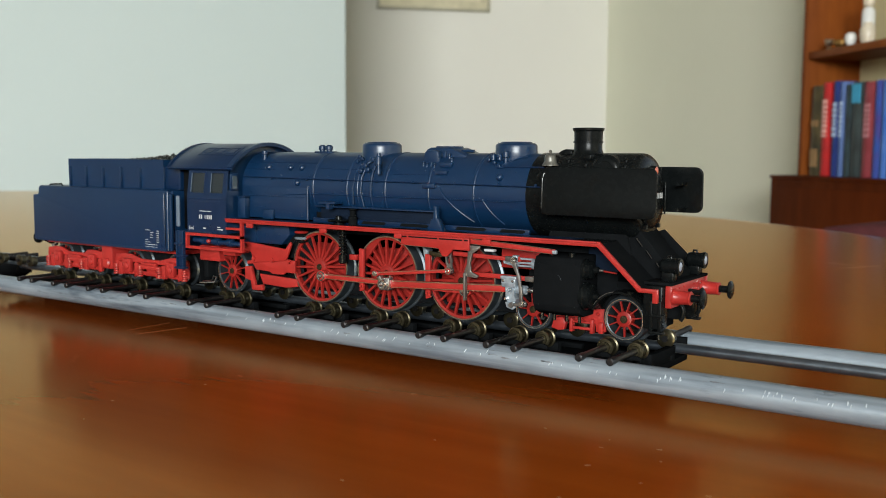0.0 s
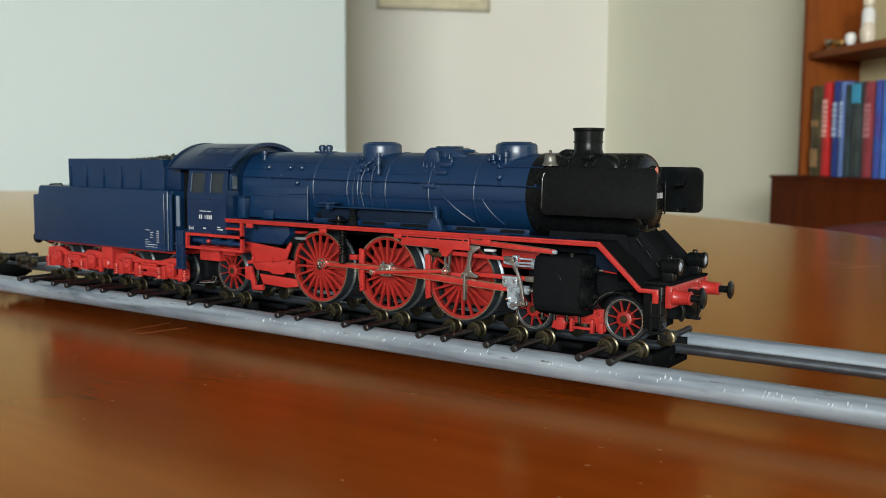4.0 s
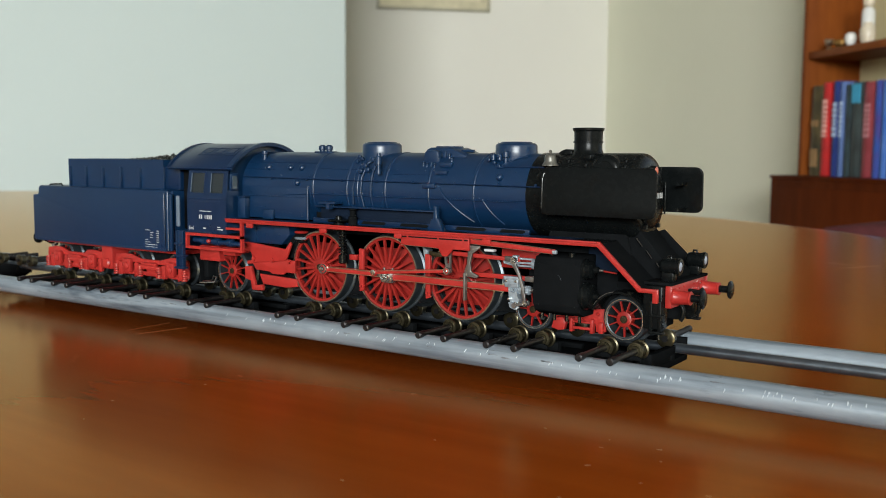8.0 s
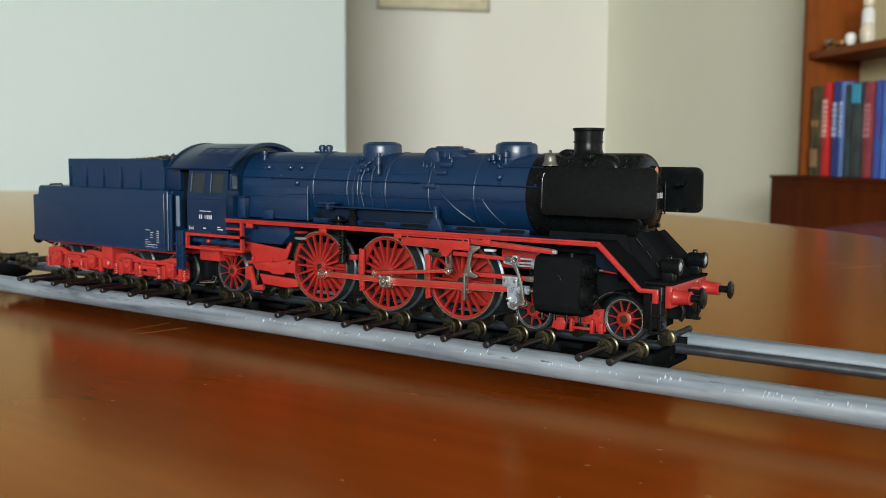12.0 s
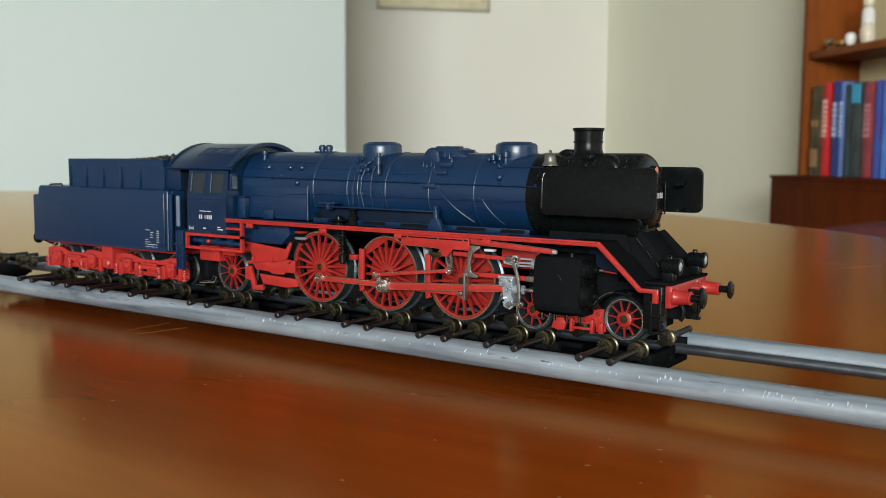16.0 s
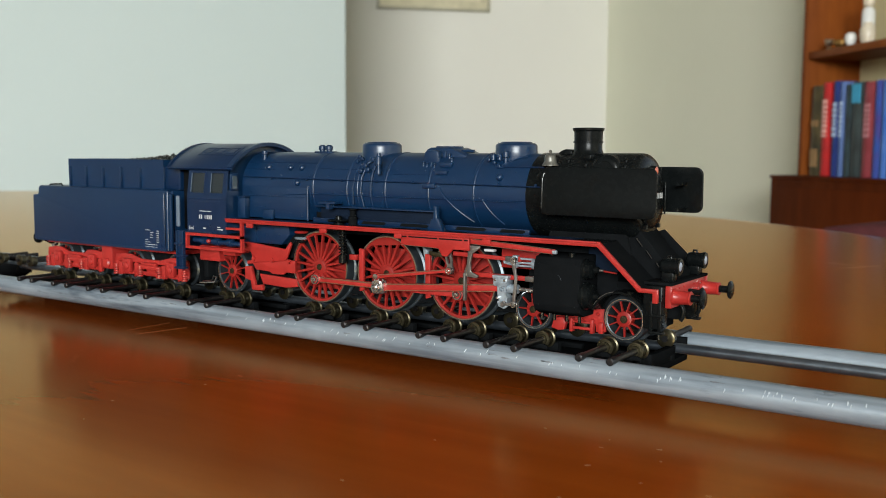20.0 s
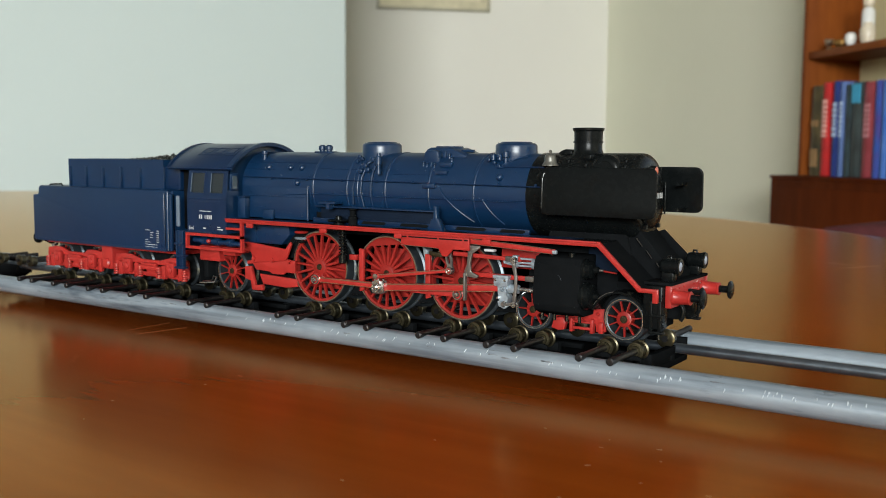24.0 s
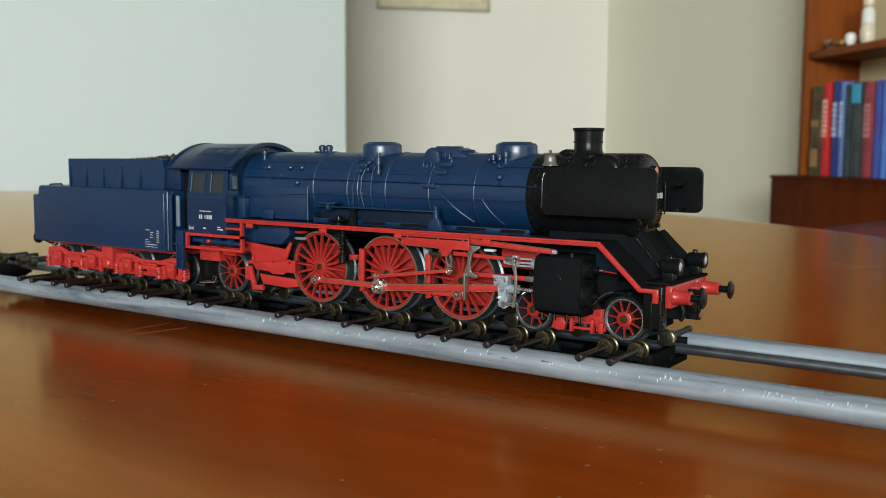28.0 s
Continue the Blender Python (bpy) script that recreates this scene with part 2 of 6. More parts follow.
def hoop(bm, profile, origin=(0, 0, 0), axis='Y', seg=48):
    """A turned ring: the (radius, height) profile closes on itself."""
    o = Vector(origin)
    ways = {'X': ((0, 1, 0), (0, 0, 1), (1, 0, 0)), 'Y': ((0, 0, 1), (1, 0, 0), (0, 1, 0)), 'Z': ((1, 0, 0), (0, 1, 0), (0, 0, 1))}[axis]
    a, b, c = (Vector(w) for w in ways)
    rings = [[o + c * h + r * (math.cos(t) * a + math.sin(t) * b) for t in [2 * math.pi * k / seg for k in range(seg)]] for r, h in profile]
    return ring_loft(bm, rings, wrap=True)


def prism(poly, y0, y1, bm=None, bevel=0.0):
    """A plate of the given outline (x, z), from y0 to y1."""
    bm = bm or bmesh.new()
    a = [bm.verts.new((x, y0, z)) for x, z in poly]
    b = [bm.verts.new((x, y1, z)) for x, z in poly]
    bm.faces.new(a)
    bm.faces.new(b[::-1])
    for i in range(len(poly)):
        j = (i + 1) % len(poly)
        bm.faces.new((a[j], a[i], b[i], b[j]))
    bmesh.ops.recalc_face_normals(bm, faces=bm.faces[:])
    return soften(bm, bevel) if bevel else bm


def rivets(bm, places, r, out=(0, -1, 0), seg=8):
    o = Vector(out).normalized()
    for p in places:
        p = Vector(p)
        pipe(bm, [p - o * r * 0.6, p + o * r * 0.4, p + o * r * 0.75], r, seg, [r, r * 0.9, r * 0.4])
    return bm


def mesh_of(name, bm, scale):
    bmesh.ops.recalc_face_normals(bm, faces=bm.faces[:])
    if scale != 1:
        bmesh.ops.scale(bm, vec=(scale,) * 3, verts=bm.verts[:])
    me = bpy.data.meshes.new(name)
    bm.to_mesh(me)
    bm.free()
    return me


def dress(me, material):
    me.materials.append(material)
    me.polygons.foreach_set("use_smooth", [True] * len(me.polygons))
    me.set_sharp_from_angle(angle=radians(38))
    return me


def part(name, bm, material, parent, label="", scale=MM, at=None):
    ob = new(name, dress(mesh_of(name, bm, scale), material))
    ob.parent = parent
    if at is not None:
        ob.matrix_basis = at
    return tagged(ob, label)


def thing(name, place, label, category, group="", kind=""):
    ob = new(name)
    ob.empty_display_size = 0.02
    ob.matrix_world = place
    return tagged(ob, label, category, group, kind)


def setting(name, bm, material, label, place=None):
    ob = new(name, dress(mesh_of(name, bm, 1), material))
    ob.matrix_world = place or Matrix()
    return tagged(ob, label, kind="structure")


def lettering(text, size, at, material, parent):
    """Flat printed letters on a side that faces -y."""
    cu = bpy.data.curves.new("lettering", 'FONT')
    cu.body, cu.size, cu.extrude = text, size, 0.03
    ob = bpy.data.objects.new("lettering", cu)
    me = bpy.data.meshes.new_from_object(ob)
    bpy.data.objects.remove(ob)
    me.transform(Matrix.Diagonal((MM, MM, MM, 1)) @ Matrix.Translation(at) @ pose(0, 0, 0, rx=90))
    letters = new("lettering", dress(me, material))
    letters.parent = parent
    return tagged(letters, "small white painted letters")


# ---- the room -----------------------------------------------------------
ROOM_W, ROOM_D, ROOM_H = 6.5, 9.5, 2.6


def room():
    setting("floor", box(-ROOM_W - 0.2, 0.2, -ROOM_D - 0.2, 0.2, -0.1, 0.0), FLOOR, "brown parquet floor of the room", ROOM)
    setting("ceiling", box(-ROOM_W - 0.2, 0.2, -ROOM_D - 0.2, 0.2, ROOM_H, ROOM_H + 0.1), CEIL, "plain grey ceiling", ROOM)
    setting("wall_north", box(-1.387, 0.15, 0.0, 0.15, 0, ROOM_H), WALL_RECESS, "cream painted wall of the recess", ROOM)
    bm = bmesh.new()
    for y0, y1, z0, z1 in ((-9.5, -4.65, 0, 2.6), (-3.15, 0.0, 0, 2.6), (-4.65, -3.15, 0, 0.9), (-4.65, -3.15, 2.3, 2.6)):
        quad_box(bm, 0.0, 0.15, y0, y1, z0, z1)
    setting("wall_east", bm, WALL, "cream painted wall behind the bookcase with a window opening", ROOM)
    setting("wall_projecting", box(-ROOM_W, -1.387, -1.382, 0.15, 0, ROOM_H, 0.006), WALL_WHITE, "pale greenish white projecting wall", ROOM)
    bm = bmesh.new()
    for x0, x1, z0, z1 in ((-6.65, -4.9, 0, 2.6), (-2.1, 0.15, 0, 2.6), (-4.9, -2.1, 0, 1.4), (-4.9, -2.1, 2.5, 2.6)):
        quad_box(bm, x0, x1, -9.65, -9.5, z0, z1)
    setting("wall_south", bm, WALL_DIM, "grey brown wall with a window opening", ROOM)
    setting("wall_west", box(-6.65, -6.5, -9.5, 0.15, 0, ROOM_H), WALL_DIM, "plain grey brown wall", ROOM)


def picture():
    t = thing("picture_frame", ROOM @ pose(-0.857, -0.004, 1.468), "framed picture with a pale beige frame on the wall", "picture")
    w, h = 0.265, 0.42
    gold = mat("pale_gold_frame", (0.58, 0.52, 0.36), 0.45, 0.2, scale=30, fine=300)
    edge = mat("grey_frame_edge", (0.40, 0.37, 0.27), 0.5, scale=30, fine=300)
    mount = mat("cream_mount_board", (0.62, 0.56, 0.42), 0.8, scale=10, fine=300)
    bm = bmesh.new()
    quad_box(bm, -w, w, -0.022, 0, 0.0, 0.012)
    quad_box(bm, -w, w, -0.022, 0, h - 0.012, h)
    quad_box(bm, -w, -w + 0.012, -0.022, 0, 0.012, h - 0.012)
    quad_box(bm, w - 0.012, w, -0.022, 0, 0.012, h - 0.012)
    part("outer_moulding", bm, edge, t, "greyish outer moulding", 1)
    bm = bmesh.new()
    quad_box(bm, -w + 0.012, w - 0.012, -0.018, 0, 0.012, 0.045)
    quad_box(bm, -w + 0.012, w - 0.012, -0.018, 0, h - 0.045, h - 0.012)
    quad_box(bm, -w + 0.012, -w + 0.045, -0.018, 0, 0.045, h - 0.045)
    quad_box(bm, w - 0.045, w - 0.012, -0.018, 0, 0.045, h - 0.045)
    part("inner_moulding", bm, gold, t, "pale gold inner moulding", 1)
    part("mount", box(-w + 0.045, w - 0.045, -0.008, 0, 0.045, h - 0.045), mount, t, "plain cream picture sheet", 1)


def bookcase():
    t = thing("bookcase", ROOM @ pose(0, -1.97, 0.754), "reddish brown wooden bookcase standing on a dark cabinet", "bookcase")
    part("side_panel", box(-0.173, -0.004, -0.02, 0, 0, 1.35, 0.002), CASE_WOOD, t, "", 1)
    part("side_panel", box(-0.173, -0.004, -1.02, -1.0, 0, 1.35, 0.002), CASE_WOOD, t, "", 1)
    part("shelf", box(-0.168, -0.006, -1.0, -0.02, 0.318, 0.338, 0.002), CASE_WOOD, t, "", 1)
    part("shelf", box(-0.168, -0.006, -1.0, -0.02, 0.63, 0.65, 0.002), CASE_WOOD, t, "", 1)
    part("shelf", box(-0.168, -0.006, -1.0, -0.02, 0.98, 1.0, 0.002), CASE_WOOD, t, "", 1)
    part("top_board", box(-0.178, -0.004, -1.03, 0.01, 1.35, 1.372, 0.002), CASE_WOOD, t, "", 1)
    back = mat("beige_back_board", (0.60, 0.53, 0.30), 0.7, vary=0.06, scale=6, fine=200, bump=0.1)
    part("back_board", box(-0.0055, -0.001, -1.0, -0.02, 0.0, 1.35), back, t, "pale beige back board", 1)
    c = thing("low_cabinet", ROOM @ pose(0, -1.96, 0), "dark brown wooden low cabinet under the bookcase", "cabinet")
    part("body", box(-0.247, -0.004, -1.05, 0, 0.06, 0.745, 0.002), CABINET_WOOD, c, "", 1)
    part("plinth", box(-0.232, -0.004, -1.04, -0.01, 0, 0.06), CABINET_WOOD, c, "", 1)
    part("worktop", box(-0.250, -0.004, -1.054, 0.003, 0.745, 0.754, 0.002), CABINET_WOOD, c, "dark top board with a rounded edge", 1)
    for k in range(2):
        d = part("door", box(-0.253, -0.247, -1.03 + 0.51 * k, -0.53 + 0.51 * k, 0.07, 0.725, 0.002), CABINET_WOOD, c, "", 1)
        part("knob", turned(bmesh.new(), [(0.006, 0), (0.006, 0.012), (0.012, 0.016), (0.012, 0.024), (0.004, 0.028)], (-0.281, -0.58 + 0.12 * k, 0.45), 'X', 16), DULL_BRASS, d, "brass knob", 1)


def side_chair():
    """A low-backed chair turned away from the table; only the top of its padded back shows over the table's rim."""
    t = thing("dining_chair", pose(-0.045, 1.17, 0, rz=77), "dark wooden dining chair with a burgundy padded back", "chair")
    cloth = mat("burgundy_cloth", (0.060, 0.012, 0.014), 0.85, vary=0.2, scale=40, bump=0.3, fine=900, spec=0.2)
    for x in (-0.19, 0.19):
        part("back_post", box(x - 0.016, x + 0.016, -0.016, 0.016, 0, 0.70, 0.004), CABINET_WOOD, t, "", 1)
        part("leg", box(x - 0.018, x + 0.018, -0.42, -0.385, 0, 0.43, 0.004), CABINET_WOOD, t, "", 1)
    part("backrest", box(-0.205, 0.205, -0.024, 0.022, 0.50, 0.722, 0.018, 4), cloth, t, "burgundy padded backrest", 1)
    part("seat_frame", box(-0.205, 0.205, -0.42, 0.0, 0.40, 0.44, 0.006), CABINET_WOOD, t, "", 1)
    part("seat", box(-0.20, 0.20, -0.415, -0.02, 0.44, 0.485, 0.016, 3), cloth, t, "burgundy padded seat", 1)


def cover(name, color, spot=None):
    return mat(name, [c * 0.82 for c in color], 0.45, vary=0.2, scale=22, fine=400, alt=spot)


def books():
    """Large-format books with hard covers, upright on the cabinet top."""
    rows = (  # far edge, near edge, height, cover colour, second colour, band colour, words
        (-2.034, -2.084, 0.243, (0.12, 0.085, 0.030), (0.018, 0.016, 0.010), (0.30, 0.17, 0.07), "olive brown photo book"),
        (-2.085, -2.122, 0.252, (0.62, 0.020, 0.022), None, (0.80, 0.42, 0.36), "bright red hardback book"),
        (-2.133, -2.163, 0.255, (0.020, 0.045, 0.24), None, (0.45, 0.55, 0.72), "dark blue hardback book"),
        (-2.164, -2.186, 0.255, (0.12, 0.20, 0.46), None, (0.42, 0.52, 0.70), "light blue hardback book"),
        (-2.189, -2.212, 0.250, (0.014, 0.018, 0.022), (0.03, 0.06, 0.07), None, "black slim book"),
        (-2.215, -2.259, 0.257, (0.055, 0.075, 0.075), (0.02, 0.022, 0.024), (0.05, 0.36, 0.58), "grey green book with a cyan top"),
        (-2.262, -2.304, 0.258, (0.36, 0.060, 0.075), (0.22, 0.02, 0.03), (0.50, 0.20, 0.22), "faded dark pink hardback book"),
        (-2.306, -2.334, 0.262, (0.075, 0.045, 0.24), (0.02, 0.10, 0.42), None, "purple hardback book"),
        (-2.335, -2.362, 0.262, (0.030, 0.13, 0.50), (0.10, 0.22, 0.60), None, "blue hardback book"),
        (-2.364, -2.392, 0.255, (0.012, 0.02, 0.05), None, None, "dark navy book"),
    )
    pages = mat("book_pages", (0.62, 0.58, 0.48), 0.8, scale=30, fine=900)
    for i, (far, near, h, col, alt, band, words) in enumerate(rows):
        w, h = far - near - 0.001, h * (1.0 - 0.0125 * i)
        t = thing("book", ROOM @ pose(-0.016, near + 0.02, 0.754), words + " standing on the cabinet", "book", "books in the bookcase")
        cov = cover(words.replace(" ", "_") + "_cover", col, alt)
        bm = bmesh.new()
        quad_box(bm, -0.148, 0.0, 0, 0.003, 0, h)
        quad_box(bm, -0.148, 0.0, w - 0.003, w, 0, h)
        part("cover", bm, cov, t, "", 1)
        bm = bmesh.new()
        ring_loft(bm, [[(-0.148, 0, z), (-0.153, w * 0.25, z), (-0.154, w * 0.5, z), (-0.153, w * 0.75, z), (-0.148, w, z), (-0.144, w * 0.5, z)] for z in (0, h)])
        part("spine", bm, cov, t, "", 1)
        part("pages", box(-0.143, -0.005, 0.0035, w - 0.0035, 0.004, h - 0.005), pages, t, "cream page block", 1)
        if band:
            title = mat(words.replace(" ", "_") + "_title", band, 0.5, scale=60, fine=500)
            marks = []
            if i == 5:
                marks = [(0.12, 0.88, h * 0.78, h * 0.98)]
            elif i == 0:
                marks = [(0.2, 0.8, h * 0.10, h * 0.30), (0.2, 0.8, h * 0.55, h * 0.62)]
            else:
                rng = random.Random(i)
                z = h * 0.42
                while z < h * 0.78:
                    s = rng.uniform(0.006, 0.012)
                    marks.append((0.24, 0.76, z, z + s))
                    z += s + 0.0035
            for a, b, z0, z1 in marks:
                part("title_mark", quad_box(bmesh.new(), -0.1556, -0.153, w * a, w * b, z0, z1), title, t, "", 1)


def ornaments():
    porcelain = mat("white_porcelain", (0.72, 0.72, 0.69), 0.2, vary=0.02, scale=20, fine=300, coat=0.4)
    bisque = mat("cream_glaze", (0.66, 0.58, 0.45), 0.3, vary=0.1, scale=40, fine=300)
    brass = mat("old_gold_metal", (0.45, 0.26, 0.08), 0.35, 0.8, vary=0.3, scale=60, fine=400)
    top = 1.092

    def one(name, y, x, profile, m, label, cat, extra=None):
        t = thing(name, ROOM @ pose(x, y, top), label, cat)
        part("body", turned(bmesh.new(), profile, seg=24), m, t, "", 1)
        if extra:
            part(extra[0], turned(bmesh.new(), extra[1], seg=20), extra[2], t, extra[3], 1)

    one("porcelain_bottle", -2.165, -0.11, [(0.016, 0), (0.017, 0.045), (0.0165, 0.085), (0.014, 0.094), (0.009, 0.098)], porcelain,
        "white porcelain bottle with a round stopper", "bottle", ("stopper", [(0.006, 0.098), (0.013, 0.104), (0.015, 0.112), (0.012, 0.122), (0.004, 0.126)], bisque, "pale cream stopper"))
    one("small_bowl", -2.150, -0.148, [(0.007, 0), (0.013, 0.010), (0.015, 0.020), (0.013, 0.030), (0.008, 0.034)], porcelain, "small white porcelain bowl on the shelf", "bowl")
    one("small_jar", -2.215, -0.145, [(0.014, 0), (0.018, 0.012), (0.019, 0.034), (0.013, 0.046), (0.010, 0.052)], bisque, "small cream glazed jar on the shelf", "jar")
    one("trinket_dish", -2.110, -0.145, [(0.010, 0), (0.022, 0.010), (0.023, 0.016), (0.018, 0.014)], brass, "gold coloured trinket dish on the shelf", "dish",
        ("rim", [(0.022, 0.016), (0.0235, 0.018), (0.0225, 0.020)], brass, ""))
    one("metal_egg_cup", -2.058, -0.15, [(0.009, 0), (0.004, 0.008), (0.010, 0.016), (0.012, 0.026), (0.010, 0.028)], RIM, "small dull metal cup on the shelf", "cup")


# ---- the table ----------------------------------------------------------
def table():
    t = thing("dining_table", pose(-0.56, -0.007, 0), "oval varnished reddish brown wooden dining table", "table")
    bm = bmesh.new()
    n, a, b, e = 128, 0.833, 0.776, 2.0

    def outline(inset, z):
        pts = []
        for k in range(n):
            c, s = math.cos(2 * math.pi * k / n), math.sin(2 * math.pi * k / n)
            pts.append((math.copysign(abs(c) ** (2 / e), c) * (a - inset), math.copysign(abs(s) ** (2 / e), s) * (b - inset), z))
        return pts

    ring_loft(bm, [outline(0.03, TABLE_Z - 0.034), outline(0.012, TABLE_Z - 0.030), outline(0.002, TABLE_Z - 0.018), outline(0.0, TABLE_Z - 0.010),
                   outline(0.003, TABLE_Z - 0.004), outline(0.008, TABLE_Z - 0.001), outline(0.014, TABLE_Z), outline(0.03, TABLE_Z)])
    part("tabletop", bm, TABLE_WOOD, t, "glossy tabletop with fine scratches", 1)
    part("apron", box(-0.55, 0.55, -0.32, 0.32, TABLE_Z - 0.11, TABLE_Z - 0.034), TABLE_WOOD, t, "", 1)
    for x in (-0.5, 0.5):
        for y in (-0.28, 0.28):
            part("leg", turned(bmesh.new(), [(0.022, 0), (0.026, 0.05), (0.022, 0.3), (0.034, 0.55), (0.04, TABLE_Z - 0.11)], (x, y, 0), seg=20), TABLE_WOOD, t, "", 1)
    rng = random.Random(4)
    chalk = mat("pale_scratch", (0.24, 0.10, 0.035), 0.7)
    for k in range(60):
        x, y = rng.uniform(-0.16, 0.12), rng.uniform(-0.13, -0.035)
        ang, ln, wd = rng.uniform(-0.5, 0.9), rng.uniform(0.0003, 0.0013), rng.uniform(0.00005, 0.00014)
        bm = quad_box(bmesh.new(), -ln / 2, ln / 2, -wd, wd, -0.0001, 0.00006)
        part("scratch", bm, chalk, t, "tiny pale scratch", 1, pose(x + 0.56, y + 0.007, TABLE_Z, rz=math.degrees(ang)))
    # long worn hairlines in the varnish
    for x0, y0, x1, y1, w in ((0.0405, 0.3151, 0.0676, 0.3095, 0.0003), (0.0613, 0.286, 0.0774, 0.317, 0.00025), (-0.0875, -0.034, -0.0872, -0.0173, 0.00004),
                              (-0.0798, -0.0367, -0.0761, -0.0194, 0.00004)):
        bm = quad_box(bmesh.new(), 0, math.hypot(x1 - x0, y1 - y0), -w, w, -0.0001, 0.00005)
        part("hairline", bm, chalk, t, "long worn hairline scratch", 1, pose(x0 + 0.56, y0 + 0.007, TABLE_Z, rz=math.degrees(math.atan2(y1 - y0, x1 - x0))))


# ---- the roller stand ----------------------------------------------------
STAND = pose(0, 0, Z0)
DRIVEN = (25.86, 0.0, -25.86)


def tubes():
    for y, words in ((-23.0, "dull aluminium tube with scuffs and smudges"), (23.0, "dull aluminium tube with blue reflections")):
        t = thing("aluminium_tube", STAND, words + " on the table", "tube", "tubes of the roller stand")
        bm = bmesh.new()
        hoop(bm, [(3.1, -270), (3.1, 262), (2.1, 262), (2.1, -270)], (0, y, -4.9), 'X', 40)
        part("pipe", bm, ALU, t)
        for x in (-262, 250):
            part("end_foot", box(x - 5, x + 5, y - 3.4, y + 3.4, -11.5, -7.2, 0.3), BLACK_MATT, t, "black foot")
        if y < 0:
            rng = random.Random(21)
            for k in range(70):
                x = rng.choice((rng.choice((92, 99, 106, 113, 118, 124, 131, 139, 146)) + rng.uniform(-2.5, 2.5), rng.uniform(-60, 90)))
                a = rng.uniform(14, 36)
                c = Vector((x, y - 3.1 * math.cos(radians(a)), -4.9 + 3.1 * math.sin(radians(a))))
                e = Vector((rng.uniform(-0.2, 0.25), 0.72, 0.62)) * rng.uniform(0.6, 2.0)
                part("scuff", pipe(bmesh.new(), [c - e * 0.5, c, c + e * 0.5], 0.09, 6, [0.04, rng.uniform(0.06, 0.15), 0.04]), SCUFF, t)
            # dark patches: real smudges together with axle reflections painted as colour
            for k in range(46):
                x, a = rng.uniform(-165, 150), rng.choice((rng.uniform(62, 88), rng.uniform(10, 88)))
                rows = [Vector((x + u, y - 3.02 * math.cos(radians(a)), -4.9 + 3.02 * math.sin(radians(a)))) for u in (0, 0.4, rng.uniform(0.8, 2.4), rng.uniform(2.6, 4.0))]
                w = rng.uniform(0.12, 0.26)
                part("smudge", pipe(bmesh.new(), rows, w, 6, [0.06, w, w * 0.8, 0.06]), SMUDGE_REFLECTION, t, "dark patch for smudges and axle reflections")
    t = thing("steel_bar", STAND, "thin drawn steel bar lying in the black channel", "bar", "bars of the roller stand")
    part("bar", pipe(bmesh.new(), [(-270, 12.5, -4.5), (262, 12.5, -4.5)], 1.35, 20), RAIL_STEEL, t)
    t = thing("roller_channel", STAND, "black plastic channel between the tubes", "channel")
    part("floor_plate", box(-181, 79.5, -19.2, 19.2, -8.7, -7.0, 0.15), BLACK_MATT, t)
    for x in (-170, -150, -80, -10, 60):
        part("channel_foot", box(x - 4, x + 4, -8, 8, -11.5, -8.7, 0.2), BLACK_MATT, t)
    for s in (-1, 1):
        part("side_wall", box(-181, 79.5, min(s * 17.6, s * 19.2), max(s * 17.6, s * 19.2), -7.0, -2.6, 0.15), BLACK_MATT, t)
    part("end_plate", box(77.6, 79.4, -17.6, 10.6, -7.0, -3.4, 0.1), BLACK_MATT, t)
    for x in (-170, -60, 60):
        part("bar_clip", box(x - 1.5, x + 1.5, 10.5, 14.5, -7.0, -5.7, 0.1), BLACK_MATT, t)
    t = thing("channel_section", STAND, "short loose black channel section between the tubes", "channel")
    part("floor_plate", prism([(-275, -11.5), (-232, -11.5), (-224, -8.2), (-222, -4.2), (-275, -4.2)], 10.0, 18.0, None, 0.2), BLACK_MATT, t)
    part("side_wall", box(-275, -223, 16.2, 18.0, -4.2, -2.4, 0.1), BLACK_MATT, t)


